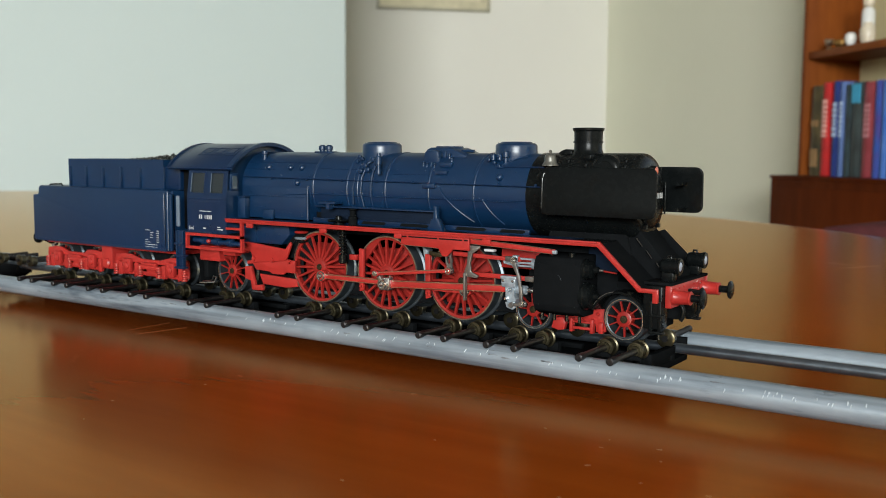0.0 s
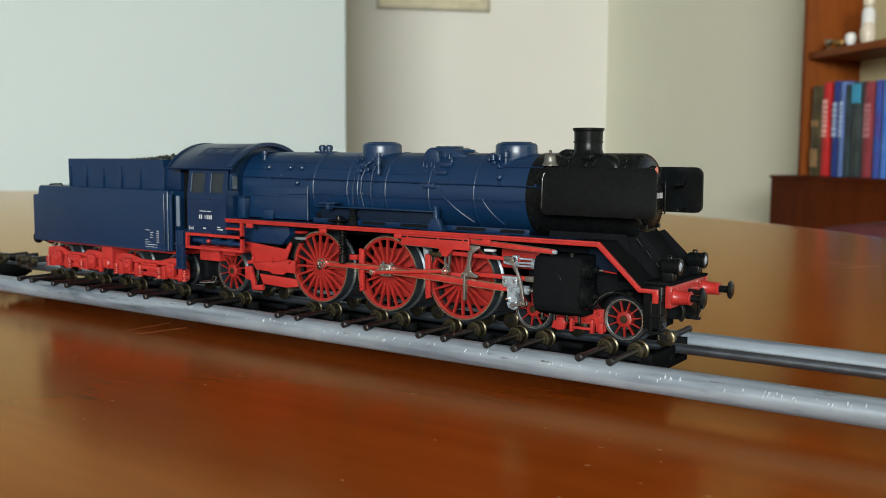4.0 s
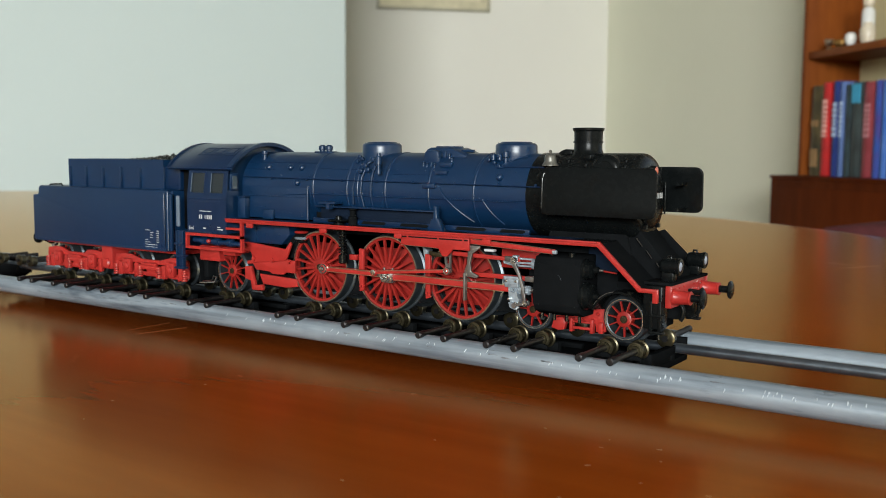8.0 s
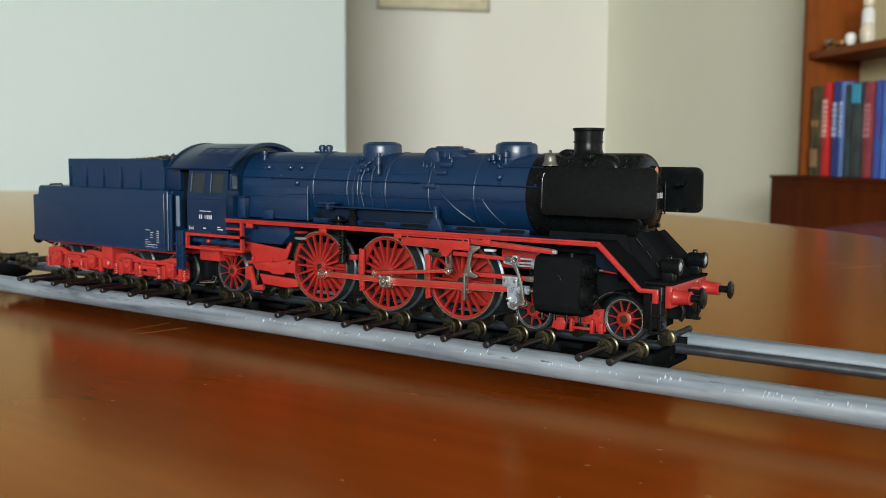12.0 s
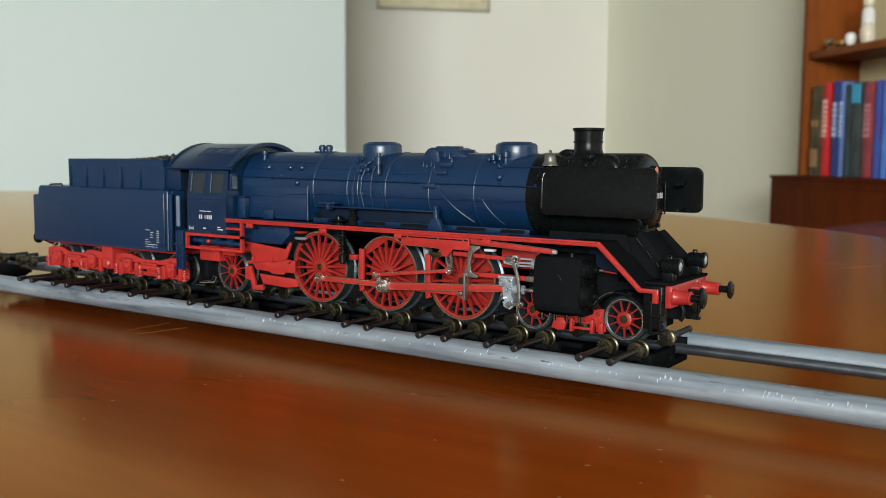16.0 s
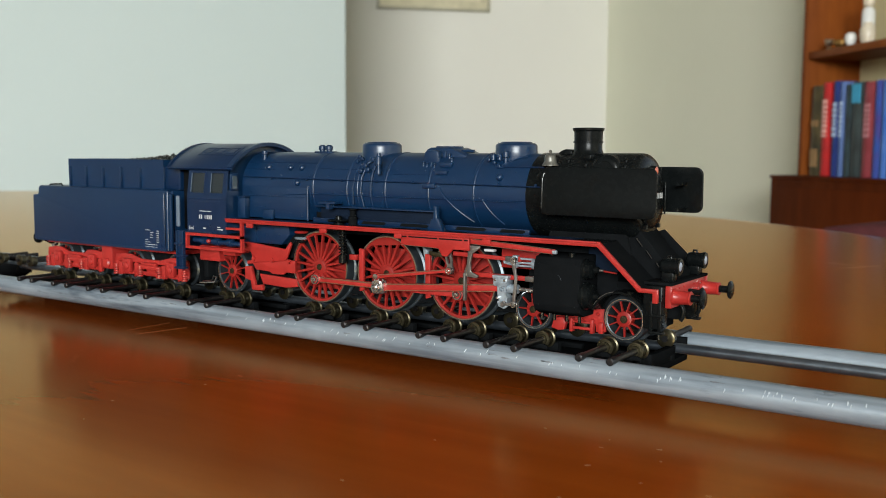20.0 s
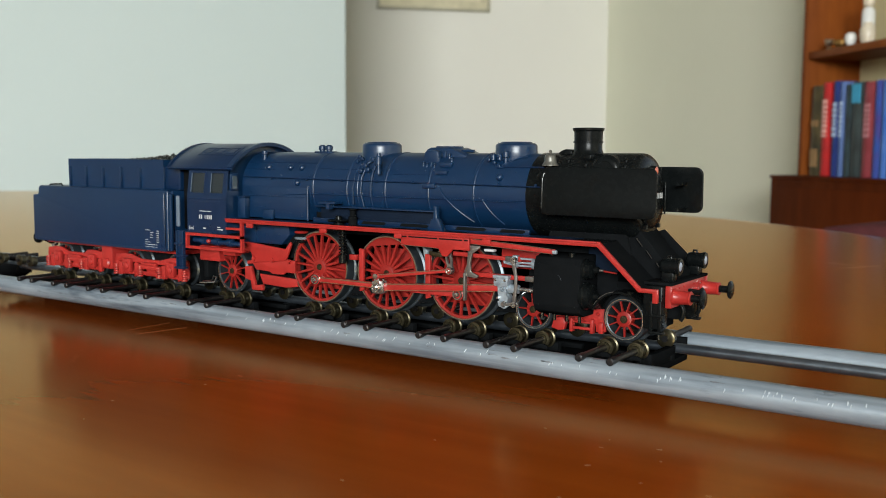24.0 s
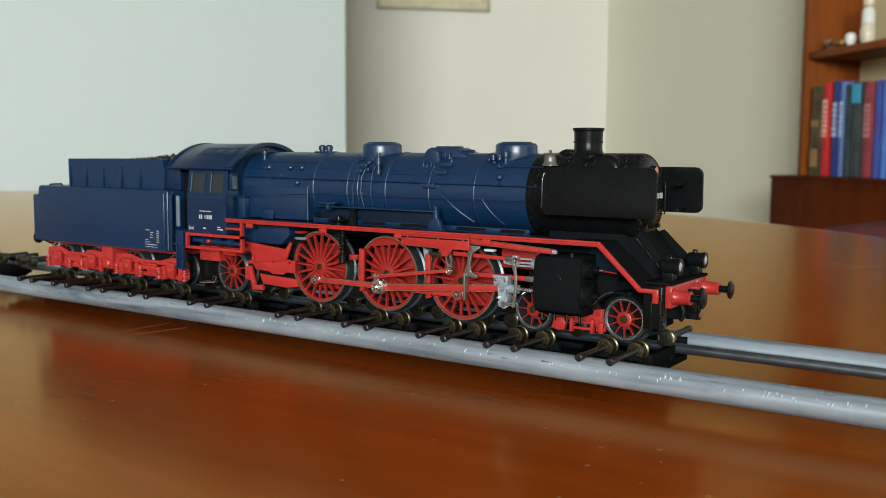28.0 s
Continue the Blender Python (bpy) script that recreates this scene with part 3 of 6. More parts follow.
def roller_unit(x):
    """Four stub axles with brass rollers in black blocks; the axle ends lie on the tubes."""
    t = thing("roller_unit", STAND @ pose(x * MM, 0, 0), "dark roller unit with brass rollers under a wheel pair", "roller", "roller units of the stand")
    z = -1.55
    for s in (-1, 1):
        for y in (-1, 1):
            bm = pipe(bmesh.new(), [(4 * s, 26.3 * y, z), (4 * s, 26.05 * y, z), (4 * s, 23.6 * y, z), (4 * s, 23.4 * y, z), (4 * s, 7.6 * y, z)], 0.85, 14, [0.65, 0.95, 0.95, 0.82, 0.82])
            part("stub_axle", bm, GUN, t)
        for y in (-1, 1):
            bm = turned(bmesh.new(), [(0.9, -1.7), (1.3, -1.7), (1.35, -1.3), (1.75, -1.25), (1.85, -1.5), (2.15, -1.45), (2.25, -1.0), (2.1, -0.8), (2.1, 0.9), (2.5, 1.1), (2.5, 1.5), (0.9, 1.7)] if y < 0 else
                        [(0.9, -1.7), (2.2, -1.7), (2.5, -1.5), (2.4, -1.1), (2.1, -0.9), (2.1, 0.9), (1.9, 1.2), (1.6, 1.3), (1.4, 1.6), (0.9, 1.6)], (4 * s, 10.0 * y, z), 'Y', 28)
            part("roller", bm, DULL_BRASS, t)
    if x > -200:
        part("bearing_block", box(-7.0, 7.0, -8.3, -6.1, -7.0, -2.6, 0.25), BLACK_MATT, t)
        part("bearing_block", box(-6.4, 6.4, -15.7, -13.5, -7.0, -3.4, 0.25), BLACK_MATT, t)
        for s in (-1, 1):
            part("roller_cheek", prism([(4 * s - 2.4, -7.0), (4 * s + 2.4, -7.0), (4 * s + 2.2, -2.9), (4 * s + 1.1, -2.45), (4 * s - 1.1, -2.45), (4 * s - 2.2, -2.9)], -12.9, -12.1, None, 0.15), BLACK_MATT, t)
        part("bearing_block", box(-6.4, 6.4, 7.0, 9.0, -7.0, -5.6, 0.25), BLACK_MATT, t)


# ---- wheels --------------------------------------------------------------
def spoked_wheel(parent, name, x, y, r, spokes, at_z, side=-1, crank=False, weight=0.0, bright=True):
    """One wheel about its own axle: red spoke star, tyre with flange, polished rim line, axle end."""
    s = side
    small = r < 9
    bm = bmesh.new()
    rin, hub = (r - 1.35, r * 0.19 + 0.3) if not small else (r - 1.15, 1.7 + 0.05 * r)
    if not small:
        hoop(bm, [(rin, 0.9 * s), (r - 0.55, 1.05 * s), (r - 0.55, -0.9 * s), (rin, -0.6 * s)], (0, 0, 0), 'Y', 56)
    turned(bm, [(hub, -1.0), (hub, 1.15), (hub * 0.8, 1.35)] if s > 0 else [(hub * 0.8, -1.35), (hub, -1.15), (hub, 1.0)], (0, 0, 0), 'Y', 24)
    sp = bmesh.new()
    w0, w1 = (r * 0.035 + 0.12, r * 0.022 + 0.12) if r > 9 else (0.22, 0.15)
    rows = []
    for rad, w, d0, d1 in ((hub * 0.9, w0, 1.05, 0.3), (rin + 0.2, w1, 0.85, 0.2)):
        rows.append([(rad, s * d1, w), (rad, s * d1, -w), (rad, s * d0, -w * 0.75), (rad, s * d0, w * 0.75)])
    ring_loft(sp, rows)
    star = dress(mesh_of("spoke", sp, MM), RED_WHEEL)
    if crank:   # boss round the crank pin, on +x
        turned(bm, [(1.25, -1.55), (1.5, -1.35), (1.5, 0.0)] if s < 0 else [(1.5, 0.0), (1.5, 1.35), (1.25, 1.55)], (3.5, 0, 0), 'Y', 20)
        prism([(0, -1.6), (3.5, -1.2), (3.5, 1.2), (0, 1.6)], 0.0, 1.25 * s, bm)
    wheel = part(name, bm, RED_WHEEL, parent, "red spoked wheel", at=pose(x * MM, y * MM, at_z * MM))
    for k in range(spokes):
        ob = new("spoke", star)
        ob.parent, ob.matrix_basis = wheel, pose(0, 0, 0, ry=360 * (k + 0.5) / spokes)
    ti = rin if small else r - 0.62
    deep = 1.45 if small else 1.0
    bm = hoop(bmesh.new(), [(ti, 0.9 * s if small else 1.12 * s), (r - 0.5 if small else r - 0.1, 1.12 * s), (r, 0.6 * s), (r, -1.9 * s * deep), (r + 0.6, -2.2 * s * deep), (r + 0.7, -2.6 * s * deep), (r + 0.2, -2.9 * s * deep), (ti, -2.9 * s * deep)], (0, 0, 0), 'Y', 64)
    part("tyre", bm, TYRE, wheel, "blackened steel tyre")
    ro, ri = (r - 0.55, r - 0.85) if small else (r - 0.2, r - 0.62)
    bm = hoop(bmesh.new(), [(ri, 1.0 * s), (ri + 0.05, 1.24 * s), (ro - 0.06, 1.24 * s), (ro, 1.0 * s)], (0, 0, 0), 'Y', 64)
    part("rim_line", bm, RIM_PALE if small else RIM, wheel, "polished nickel rim line")
    part("axle_end", turned(bmesh.new(), [(1.0, 0.8 * s), (1.0, 1.35 * s), (0.8, 1.5 * s)] if s > 0 else [(0.55, 1.5 * s), (0.62, 1.62 * s), (0.85, 1.6 * s), (1.0, 1.4 * s), (1.0, 0.8 * s)], (0, 0, 0), 'Y', 18), DULL_BRASS, wheel, "dull brass axle end")
    if weight:
        bm = bmesh.new()
        pts, half = [], radians(weight)
        for k in range(13):
            a = math.pi - half + 2 * half * k / 12
            pts.append((math.cos(a) * (rin + 0.1), math.sin(a) * (rin + 0.1)))
        prism(pts, 0.1 * s, 1.0 * s, bm)
        part("counterweight", bm, RED_WHEEL, wheel, "solid red counterweight")
    return wheel


# ---- the locomotive --------------------------------------------------------
ZB, RB = 35.3, 10.9          # boiler axis height and radius
HUB_Z = 11.4
CRANK = 3.5
LOCO = thing("steam_locomotive", pose(0, 0, Z0), "blue and black model steam locomotive with red running gear", "model locomotive")
MOVING = {}


def on_boiler(x, deg, r=RB):
    """A place on the boiler: degrees round from the camera side's horizontal, upwards."""
    return Vector((x, -r * math.cos(radians(deg)), ZB + r * math.sin(radians(deg))))


def boiler():
    bm = turned(bmesh.new(), [(RB, -58), (RB, 46)], (0, 0, ZB), 'X', 72)
    body = part("boiler", bm, BLUE, LOCO, "dark blue boiler barrel")
    for x in (-27.8, -14.4, -10.4, -5.4, -0.2, 15.0, 29.9):
        part("boiler_band", hoop(bmesh.new(), [(RB - 0.1, -0.42), (RB + 0.06, -0.36), (RB + 0.17, -0.2), (RB + 0.2, 0.0), (RB + 0.17, 0.2), (RB + 0.06, 0.36), (RB - 0.1, 0.42)], (x, 0, ZB), 'X', 72), BLUE, body)
    prof = [(RB + 0.15, 46), (RB + 0.22, 46.2), (RB + 0.22, 73.4), (RB + 0.05, 74.1), (RB - 0.5, 74.9), (RB - 1.3, 75.4), (RB - 2.2, 75.7), (0.01, 75.8)]
    smoke = part("smokebox", turned(bmesh.new(), prof, (0, 0, ZB), 'X', 72), BLACK, LOCO, "satin black smokebox")
    door = [(7.6, 75.6), (7.6, 76.0), (7.1, 76.4), (5.0, 76.8), (2.4, 77.0), (0.01, 77.05)]
    d = part("smokebox_door", turned(bmesh.new(), door, (0, 0, ZB), 'X', 48), BLACK, LOCO, "domed black smokebox door")
    bm = bmesh.new()
    for k in range(6):
        a = 2 * math.pi * k / 6
        quad_box(bm, 75.6, 76.6, 8.2 * math.cos(a) - 0.5, 8.2 * math.cos(a) + 0.5, ZB + 8.2 * math.sin(a) - 0.5, ZB + 8.2 * math.sin(a) + 0.5)
    part("door_clamp", bm, BLACK, d)
    part("number_panel", box(76.6, 77.4, -4.0, 4.0, 34.9, 36.9, 0.1), BLACK_MATT, d, "black panel with white marks")
    bm = bmesh.new()
    for k, w in enumerate((0.62, 0.55, 0.0, 0.4, 0.62, 0.62, 0.62)):
        if w:
            quad_box(bm, 77.4, 77.46, -3.5 + k * 1.02, -3.5 + k * 1.02 + w, 35.2, 36.6)
    part("white_marks", bm, WHITE, d, "white marks")
    part("hand_rail", pipe(bmesh.new(), [(76.0, 4.6, 39.4), (77.6, 4.6, 39.2), (77.6, 4.6, 31.2), (76.0, 4.6, 31.0)], 0.22, 8), BLACK, d)
    # seams and rivets of the smokebox
    bm = bmesh.new()
    for x in (47.2, 73.0):
        rivets(bm, [on_boiler(x, a, RB + 0.2) for a in range(-50, 96, 7)], 0.09, (0, -0.8, 0.5), 6)
    part("rivet_row", bm, BLACK, smoke)
    part("saddle", prism([(49, 20), (74, 20), (72, 27), (51, 27)], -6.5, 6.5, None, 0.4), BLACK_MATT, LOCO)
    # handrail and lower pipe along the barrel
    bm = pipe(bmesh.new(), [(-57, -11.35, 38.4), (-20, -11.35, 38.1), (30, -11.35, 37.8), (52, -11.35, 37.6)], 0.17, 8)
    rail = part("boiler_hand_rail", bm, BLUE_DARK, LOCO, "thin dark hand rail")
    for x in (-45, -30, -16, -3, 10, 24, 38, 49):
        part("rail_knob", turned(bmesh.new(), [(0.2, 0), (0.42, 0.3), (0.42, 0.6), (0.2, 0.9)], (x, -11.6, 38.0), 'Y', 10), BLUE, rail)
    part("washout_pipe", pipe(bmesh.new(), [(-40, -11.0, 33.0), (-28, -11.15, 33.6), (15, -11.2, 33.6), (44, -11.2, 33.5)], 0.16, 6), BLUE, LOCO)
    for x, a in ((-47.3, 33), (-38.1, 33), (-33.4, 33), (-33.9, 8), (37.7, 24)):
        p = on_boiler(x, a)
        o = Vector((0, p.y, p.z - ZB)).normalized()
        part("washout_plug", pipe(bmesh.new(), [p - o * 0.4, p + o * 0.5, p + o * 0.9, p + o * 1.2], 1, 14, [1.0, 1.0, 0.85, 0.4]), BLUE, body)
    for x0, x1, a in ((-57.5, -28.0, 44), (-57.5, -45.0, 30), (-26, -6, 33), (2.0, 14.0, 26), (16, 46, -8)):
        part("barrel_seam", pipe(bmesh.new(), [on_boiler(x0, a, RB + 0.02), on_boiler((x0 + x1) / 2, a, RB + 0.03), on_boiler(x1, a, RB + 0.02)], 0.11, 6), BLUE_DARK, body)
    # slanting sand pipes
    for x0, z0, x1, z1 in ((18.7, 36.8, 28.5, 27.5), (33.0, 34.0, 38.0, 27.2)):
        pts = []
        for k in range(9):
            f = k / 8
            z = z0 + (z1 - z0) * f
            pts.append((x0 + (x1 - x0) * f ** 1.25, -math.sqrt(max(0.1, (RB + 0.25) ** 2 - (z - ZB) ** 2)), z))
        part("sand_pipe", pipe(bmesh.new(), pts, 0.24, 10), BLUE, LOCO)
    # small fittings on the barrel's flank
    fit = bmesh.new()
    rng = random.Random(7)
    for k in range(30):
        x, a = rng.uniform(-54, 44), rng.choice((33, 20, -3, -6))
        rivets(fit, [on_boiler(x, a)], rng.uniform(0.2, 0.36), (0, -1, 0.3), 6)
    part("boiler_stud", fit, BLUE, body)


def firebox():
    part("firebox_casing", prism([(-58, 25.5), (-29.7, 25.5), (-29.7, 35.3), (-58, 35.3)], -10.95, 10.95, None, 0.15), BLUE, LOCO, "blue firebox casing")
    bm = bmesh.new()
    for x in (-54, -47.5, -41.5, -38.0, -33.5):
        rivets(bm, [(x, -11.0, 33.4), (x + 1.2, -11.0, 27.4)], 0.2)
    rivets(bm, [(-32.2, -11.0, z) for z in (26.4, 27.6)], 0.28)
    part("rivet_row", bm, BLUE, LOCO)
    a = part("side_ledge", box(-58.0, -54.6, -13.2, -10.9, 25.1, 31.8, 0.35), BLUE, LOCO, "blue stepped side box")
    part("ledge_lid", box(-57.8, -54.2, -13.5, -11.0, 31.8, 32.2, 0.15), BLUE, a)
    part("casing_seam", box(-57.8, -29.8, -11.12, -10.9, 32.35, 32.6, 0.06), BLUE, LOCO)
    part("casing_seam", box(-57.8, -47.5, -11.12, -10.9, 29.0, 29.2, 0.06), BLUE, LOCO)
    part("casing_step", box(-48.0, -43.6, -12.0, -10.9, 25.2, 28.2, 0.3), BLUE, LOCO)
    part("cleading_strip", pipe(bmesh.new(), [(-29.7, -10.95, 25.4), (-29.7, -11.0, 30.0), (-29.7, -10.98, 34.8), (-29.6, -10.9, 36.0)], 0.34, 14), BLUE, LOCO)
    # upper foot board along the barrel
    part("foot_board", box(-26, 18.5, -12.4, -8.5, 29.9, 30.3, 0.1), BLUE, LOCO)
    bm = bmesh.new()
    quad_box(bm, -22.5, -16.0, -14.2, -11.0, 31.0, 31.6)
    quad_box(bm, -20.0, -18.6, -13.8, -12.0, 29.4, 31.0)
    part("valve_lever", bm, BLUE, LOCO)
    part("board_bracket", prism([(17.4, 25.0), (22.6, 25.0), (21.2, 28.0), (20.5, 28.5), (20.4, 31.8), (19.5, 31.8), (19.4, 28.5), (18.6, 28.0)], -14.6, -12.8, None, 0.2), BLUE, LOCO)
    v = part("inner_valance", box(-28, 47, -10.6, -9.8, 25.0, 26.5, 0.1), BLUE_DARK, LOCO, "low blue valance on the running board")
    for x0, x1 in ((-22, -13), (-9, 0), (5, 15), (24, 34), (38, 46)):
        part("valance_slot", prism([(x0, 25.35), (x1 - 0.6, 25.35), (x1, 25.9), (x1 - 0.5, 26.25), (x0 + 0.8, 26.25)], -10.66, -10.5), BLACK_MATT, v, "dark slot")
    # lower boiler shell, black in place of shade, and dark main frame
    part("lower_shell", box(-29, 17.5, -8.2, 8.2, 24.5, 29.8, 0.6), BLACK_MATT, LOCO, "lower boiler shell blackened to read as shade")
    # added dark sheet paints the shade below the foot board
    part("recess_shade", box(-25.6, 17.2, -9.5, -9.2, 26.3, 29.8, 0.05), SHADE_NAVY, LOCO, "dark panel standing in for shade under the foot board")
    part("main_frame", box(-60, 70, -6.0, 6.0, 8.0, 24.4, 0.3), BLACK_MATT, LOCO, "black main frame")


def dome(x, r, top, name):
    prof = [(r + 0.9, 43.5), (r + 0.35, 45.4), (r + 0.05, 46.4), (r, 47.2), (r, top - 1.1), (r - 0.25, top - 0.65), (r - 0.8, top - 0.35), (r - 1.4, top - 0.25), (r - 1.6, top), (0.01, top + 0.1)]
    d = part(name, turned(bmesh.new(), prof, (x, 0, 0), 'Z', 48), BLUE, LOCO, "round blue dome")
    bm = bmesh.new()
    for k in range(10):
        a = 2 * math.pi * k / 10
        rivets(bm, [(x + (r - 0.8) * math.cos(a), (r - 0.8) * math.sin(a), top - 0.35)], 0.16, (0, 0, 1), 6)
    part("bolt", bm, BLUE, d)
    return d


def fittings():
    rear = dome(-9.6, 5.9, 49.3, "steam_dome")
    front = dome(36.8, 5.7, 49.3, "feed_dome")
    # regulator rod and valves beside the rear dome
    bm = turned(bmesh.new(), [(0.8, 40.0), (0.8, 41.4), (0.55, 41.6), (0.55, 42.6), (0.95, 42.8), (0.95, 45.0), (0.6, 45.2), (0.6, 46.0)], (-1.6, -11.8, 0), 'Z', 16)
    part("top_feed_valve", bm, BLUE, LOCO)
    for x, y, z in ((-6.2, -8.6, 44.2), (-4.0, -9.6, 43.2), (-8.0, -9.8, 42.4), (-9.2, -10.4, 40.8), (-6.6, -10.4, 41.2)):
        part("pipe_joint", turned(bmesh.new(), [(0.5, -0.9), (0.8, -0.6), (0.8, 0.6), (0.5, 0.9)], (x, y, z), 'Y', 12), BLUE, rear)
    part("feed_pipe", pipe(bmesh.new(), [(-6.0, -8.8, 44.2), (-7.5, -9.6, 42.8), (-8.6, -10.9, 39), (-8.8, -11.2, 34.5), (-8.0, -10.6, 30.5)], 0.28, 10), BLUE, rear)
    part("feed_pipe", pipe(bmesh.new(), [(-4.0, -9.4, 43.4), (-4.6, -10.6, 40.5), (-4.8, -11.3, 37), (-4.8, -11.3, 33.5)], 0.22, 8), BLUE, rear)
    for x in (32.2, 34.2, 36.0):
        part("feed_valve", turned(bmesh.new(), [(0.5, -1.2), (0.85, -0.8), (0.85, 0.6), (0.45, 0.9)], (x + 1.2, -6.4, 45.2), 'Z', 12), BLUE, front)
    part("feed_valve", turned(bmesh.new(), [(0.6, 43.0), (0.6, 45.0), (1.0, 45.2), (1.0, 46.6), (0.5, 46.8)], (37.6, -6.9, 0), 'Z', 14), BLUE, front)
    part("feed_pipe", pipe(bmesh.new(), [(37.2, -7.6, 43.2), (41, -5.6, 45.0), (43.0, -4.8, 45.3)], 0.18, 8), BLUE, front)
    part("feed_pipe", pipe(bmesh.new(), [(37.4, -8.2, 42.6), (43, -8.4, 42.6), (50, -8.4, 42.6)], 0.22, 8), BLUE_DARK, front)
    # sand box on top
    bm = prism([(9.6, 44.0), (24.0, 44.0), (23.6, 45.6), (20.4, 46.9), (18.0, 47.7), (11.6, 47.7), (10.2, 47.2), (9.7, 46.2)], -5.0, 5.0, None, 0.6)
    sand = part("sand_box", bm, BLUE, LOCO, "blue sand box with lids")
    for x in (12.4, 14.9, 17.4):
        part("lid", box(x - 1.0, x + 1.0, -2.0, 2.0, 47.5, 48.1, 0.25), BLUE, sand)
    for sy in (-1, 1):
        cheek = [(11.0, 42.9), (15.8, 42.9), (16.0, 45.4), (15.7, 46.5), (15.0, 47.0), (12.2, 47.0), (11.3, 46.5), (11.0, 45.4)]
        part("sand_box_cheek", prism(cheek, *sorted((4.6 * sy, 7.3 * sy)), None, 0.45), BLUE, sand)
    part("steam_pipe", pipe(bmesh.new(), [(18, -2, 46.4), (22, -2, 46.8), (24.5, -2, 46.7)], 0.45, 10), BLUE, sand)
    for x in (12.0, 13.2, 14.4, 15.6):
        part("sand_valve", turned(bmesh.new(), [(0.5, -1.2), (0.7, -0.9), (0.7, 0.8), (0.4, 1.1)], (x, -6.4, 44.0), 'Z', 10), BLUE, sand)
    part("sand_valve_box", box(17.6, 21.4, -8.9, -7.2, 42.3, 43.6, 0.2), BLUE, sand)
    part("sand_valve_box", box(13.4, 17.6, -11.7, -10.6, 36.4, 37.8, 0.2), BLUE, sand)
    for k, (x, y, z) in enumerate(((11.4, -7.9, 42.9), (12.7, -8.1, 42.6), (14.0, -7.9, 42.8), (15.3, -8.2, 42.4), (18.6, -5.6, 45.2), (20.2, -6.8, 44.4))):
        v = part("sand_cock", turned(bmesh.new(), [(0.2, -0.8), (0.42, -0.6), (0.42, -0.1), (0.28, 0.1), (0.28, 0.5), (0.46, 0.65), (0.36, 0.9)], (x, y, z), 'Z', 12), BLUE, sand)
        part("cock_pipe", pipe(bmesh.new(), [(x, y, z - 0.6), (x - 0.3, y - 0.9, z - 1.6), (x - 0.5, y - 1.7, z - 3.4), (x - 0.5, y - 2.2, z - 4.6)], 0.2, 8), BLUE, v)
    part("sand_box_rib", box(16.4, 17.2, -5.5, -4.9, 44.0, 46.8, 0.15), BLUE, sand)
    part("sand_lever", box(17.0, 20.8, -10.4, -9.0, 40.2, 41.3, 0.2), BLUE, sand)
    for x, y, z in ((-12.6, -6.8, 45.0), (-11.4, -7.2, 44.4), (-12.8, -7.6, 43.4), (-11.0, -8.2, 42.6)):
        part("dome_cock", turned(bmesh.new(), [(0.3, -0.5), (0.5, -0.4), (0.5, 0.3), (0.3, 0.6)], (x, y, z), 'Y', 12), BLUE, rear)
    part("dome_pipe", pipe(bmesh.new(), [(-11.2, -8.4, 42.6), (-11.6, -10.2, 39.8), (-11.8, -11.2, 36.0), (-11.6, -11.2, 31.0)], 0.22, 8), BLUE, rear)
    for x, y, z in ((32.6, -7.4, 44.4), (34.6, -7.8, 43.6), (36.4, -8.4, 42.8), (35.4, -7.0, 45.4)):
        part("dome_cock", turned(bmesh.new(), [(0.3, -0.5), (0.5, -0.4), (0.5, 0.3), (0.3, 0.6)], (x, y, z), 'Y', 12), BLUE, front)
    part("dome_pipe", pipe(bmesh.new(), [(34.6, -7.8, 43.6), (35.8, -8.6, 42.4), (38.0, -8.6, 42.4)], 0.25, 8), BLUE, front)
    # small pipes and joints on the smokebox
    drum = [(1.2, -9.3), (2.4, -9.25), (2.5, -9.0), (3.1, -8.95), (3.7, -8.6), (3.9, -8.2), (3.9, 8.2), (3.7, 8.6), (2.5, 9.0), (1.2, 9.3)]
    pre = part("feedwater_heater", turned(bmesh.new(), drum, (67.0, 0, 41.9), 'Y', 40), BLACK, LOCO, "black transverse feedwater heater drum")
    part("drum_band", hoop(bmesh.new(), [(3.85, -7.9), (4.15, -7.85), (4.15, -7.3), (3.85, -7.25)], (67.0, 0, 41.9), 'Y', 40), BLACK, pre)
    part("crown_box", box(60.2, 62.0, -6.4, -4.4, 44.6, 46.0, 0.3), BLACK, LOCO)
    for z, y in ((44.6, -5.6), (43.4, -7.2)):
        part("smokebox_pipe", pipe(bmesh.new(), [(48.5, y, z), (54, y - 0.1, z), (59.5, y - 0.2, z)], 0.26, 8), BLACK, LOCO)
    for x in (49.5, 53.8, 57.0):
        part("pipe_joint", turned(bmesh.new(), [(0.35, -0.6), (0.6, -0.4), (0.6, 0.4), (0.35, 0.6)], (x, -7.4, 43.4), 'X', 10), BLACK, LOCO)
    # safety valves
    for x in (-33.4, -30.6):
        bm = turned(bmesh.new(), [(0.9, 45.6), (0.9, 46.8), (1.15, 47.0), (1.15, 48.0), (0.7, 48.4), (0.4, 48.5)], (x, 0, 0), 'Z', 16)
        part("safety_valve", bm, BLUE, LOCO)
    part("valve_base", box(-35.2, -28.8, -2.0, 2.0, 45.4, 46.5, 0.3), BLUE, LOCO)
    # whistle in front of the cab
    part("whistle", turned(bmesh.new(), [(0.7, 45.0), (0.7, 46.6), (1.0, 46.8), (1.0, 47.8), (0.5, 48.1)], (-52.2, -6.4, -1.4), 'Z', 14), BLUE, LOCO)
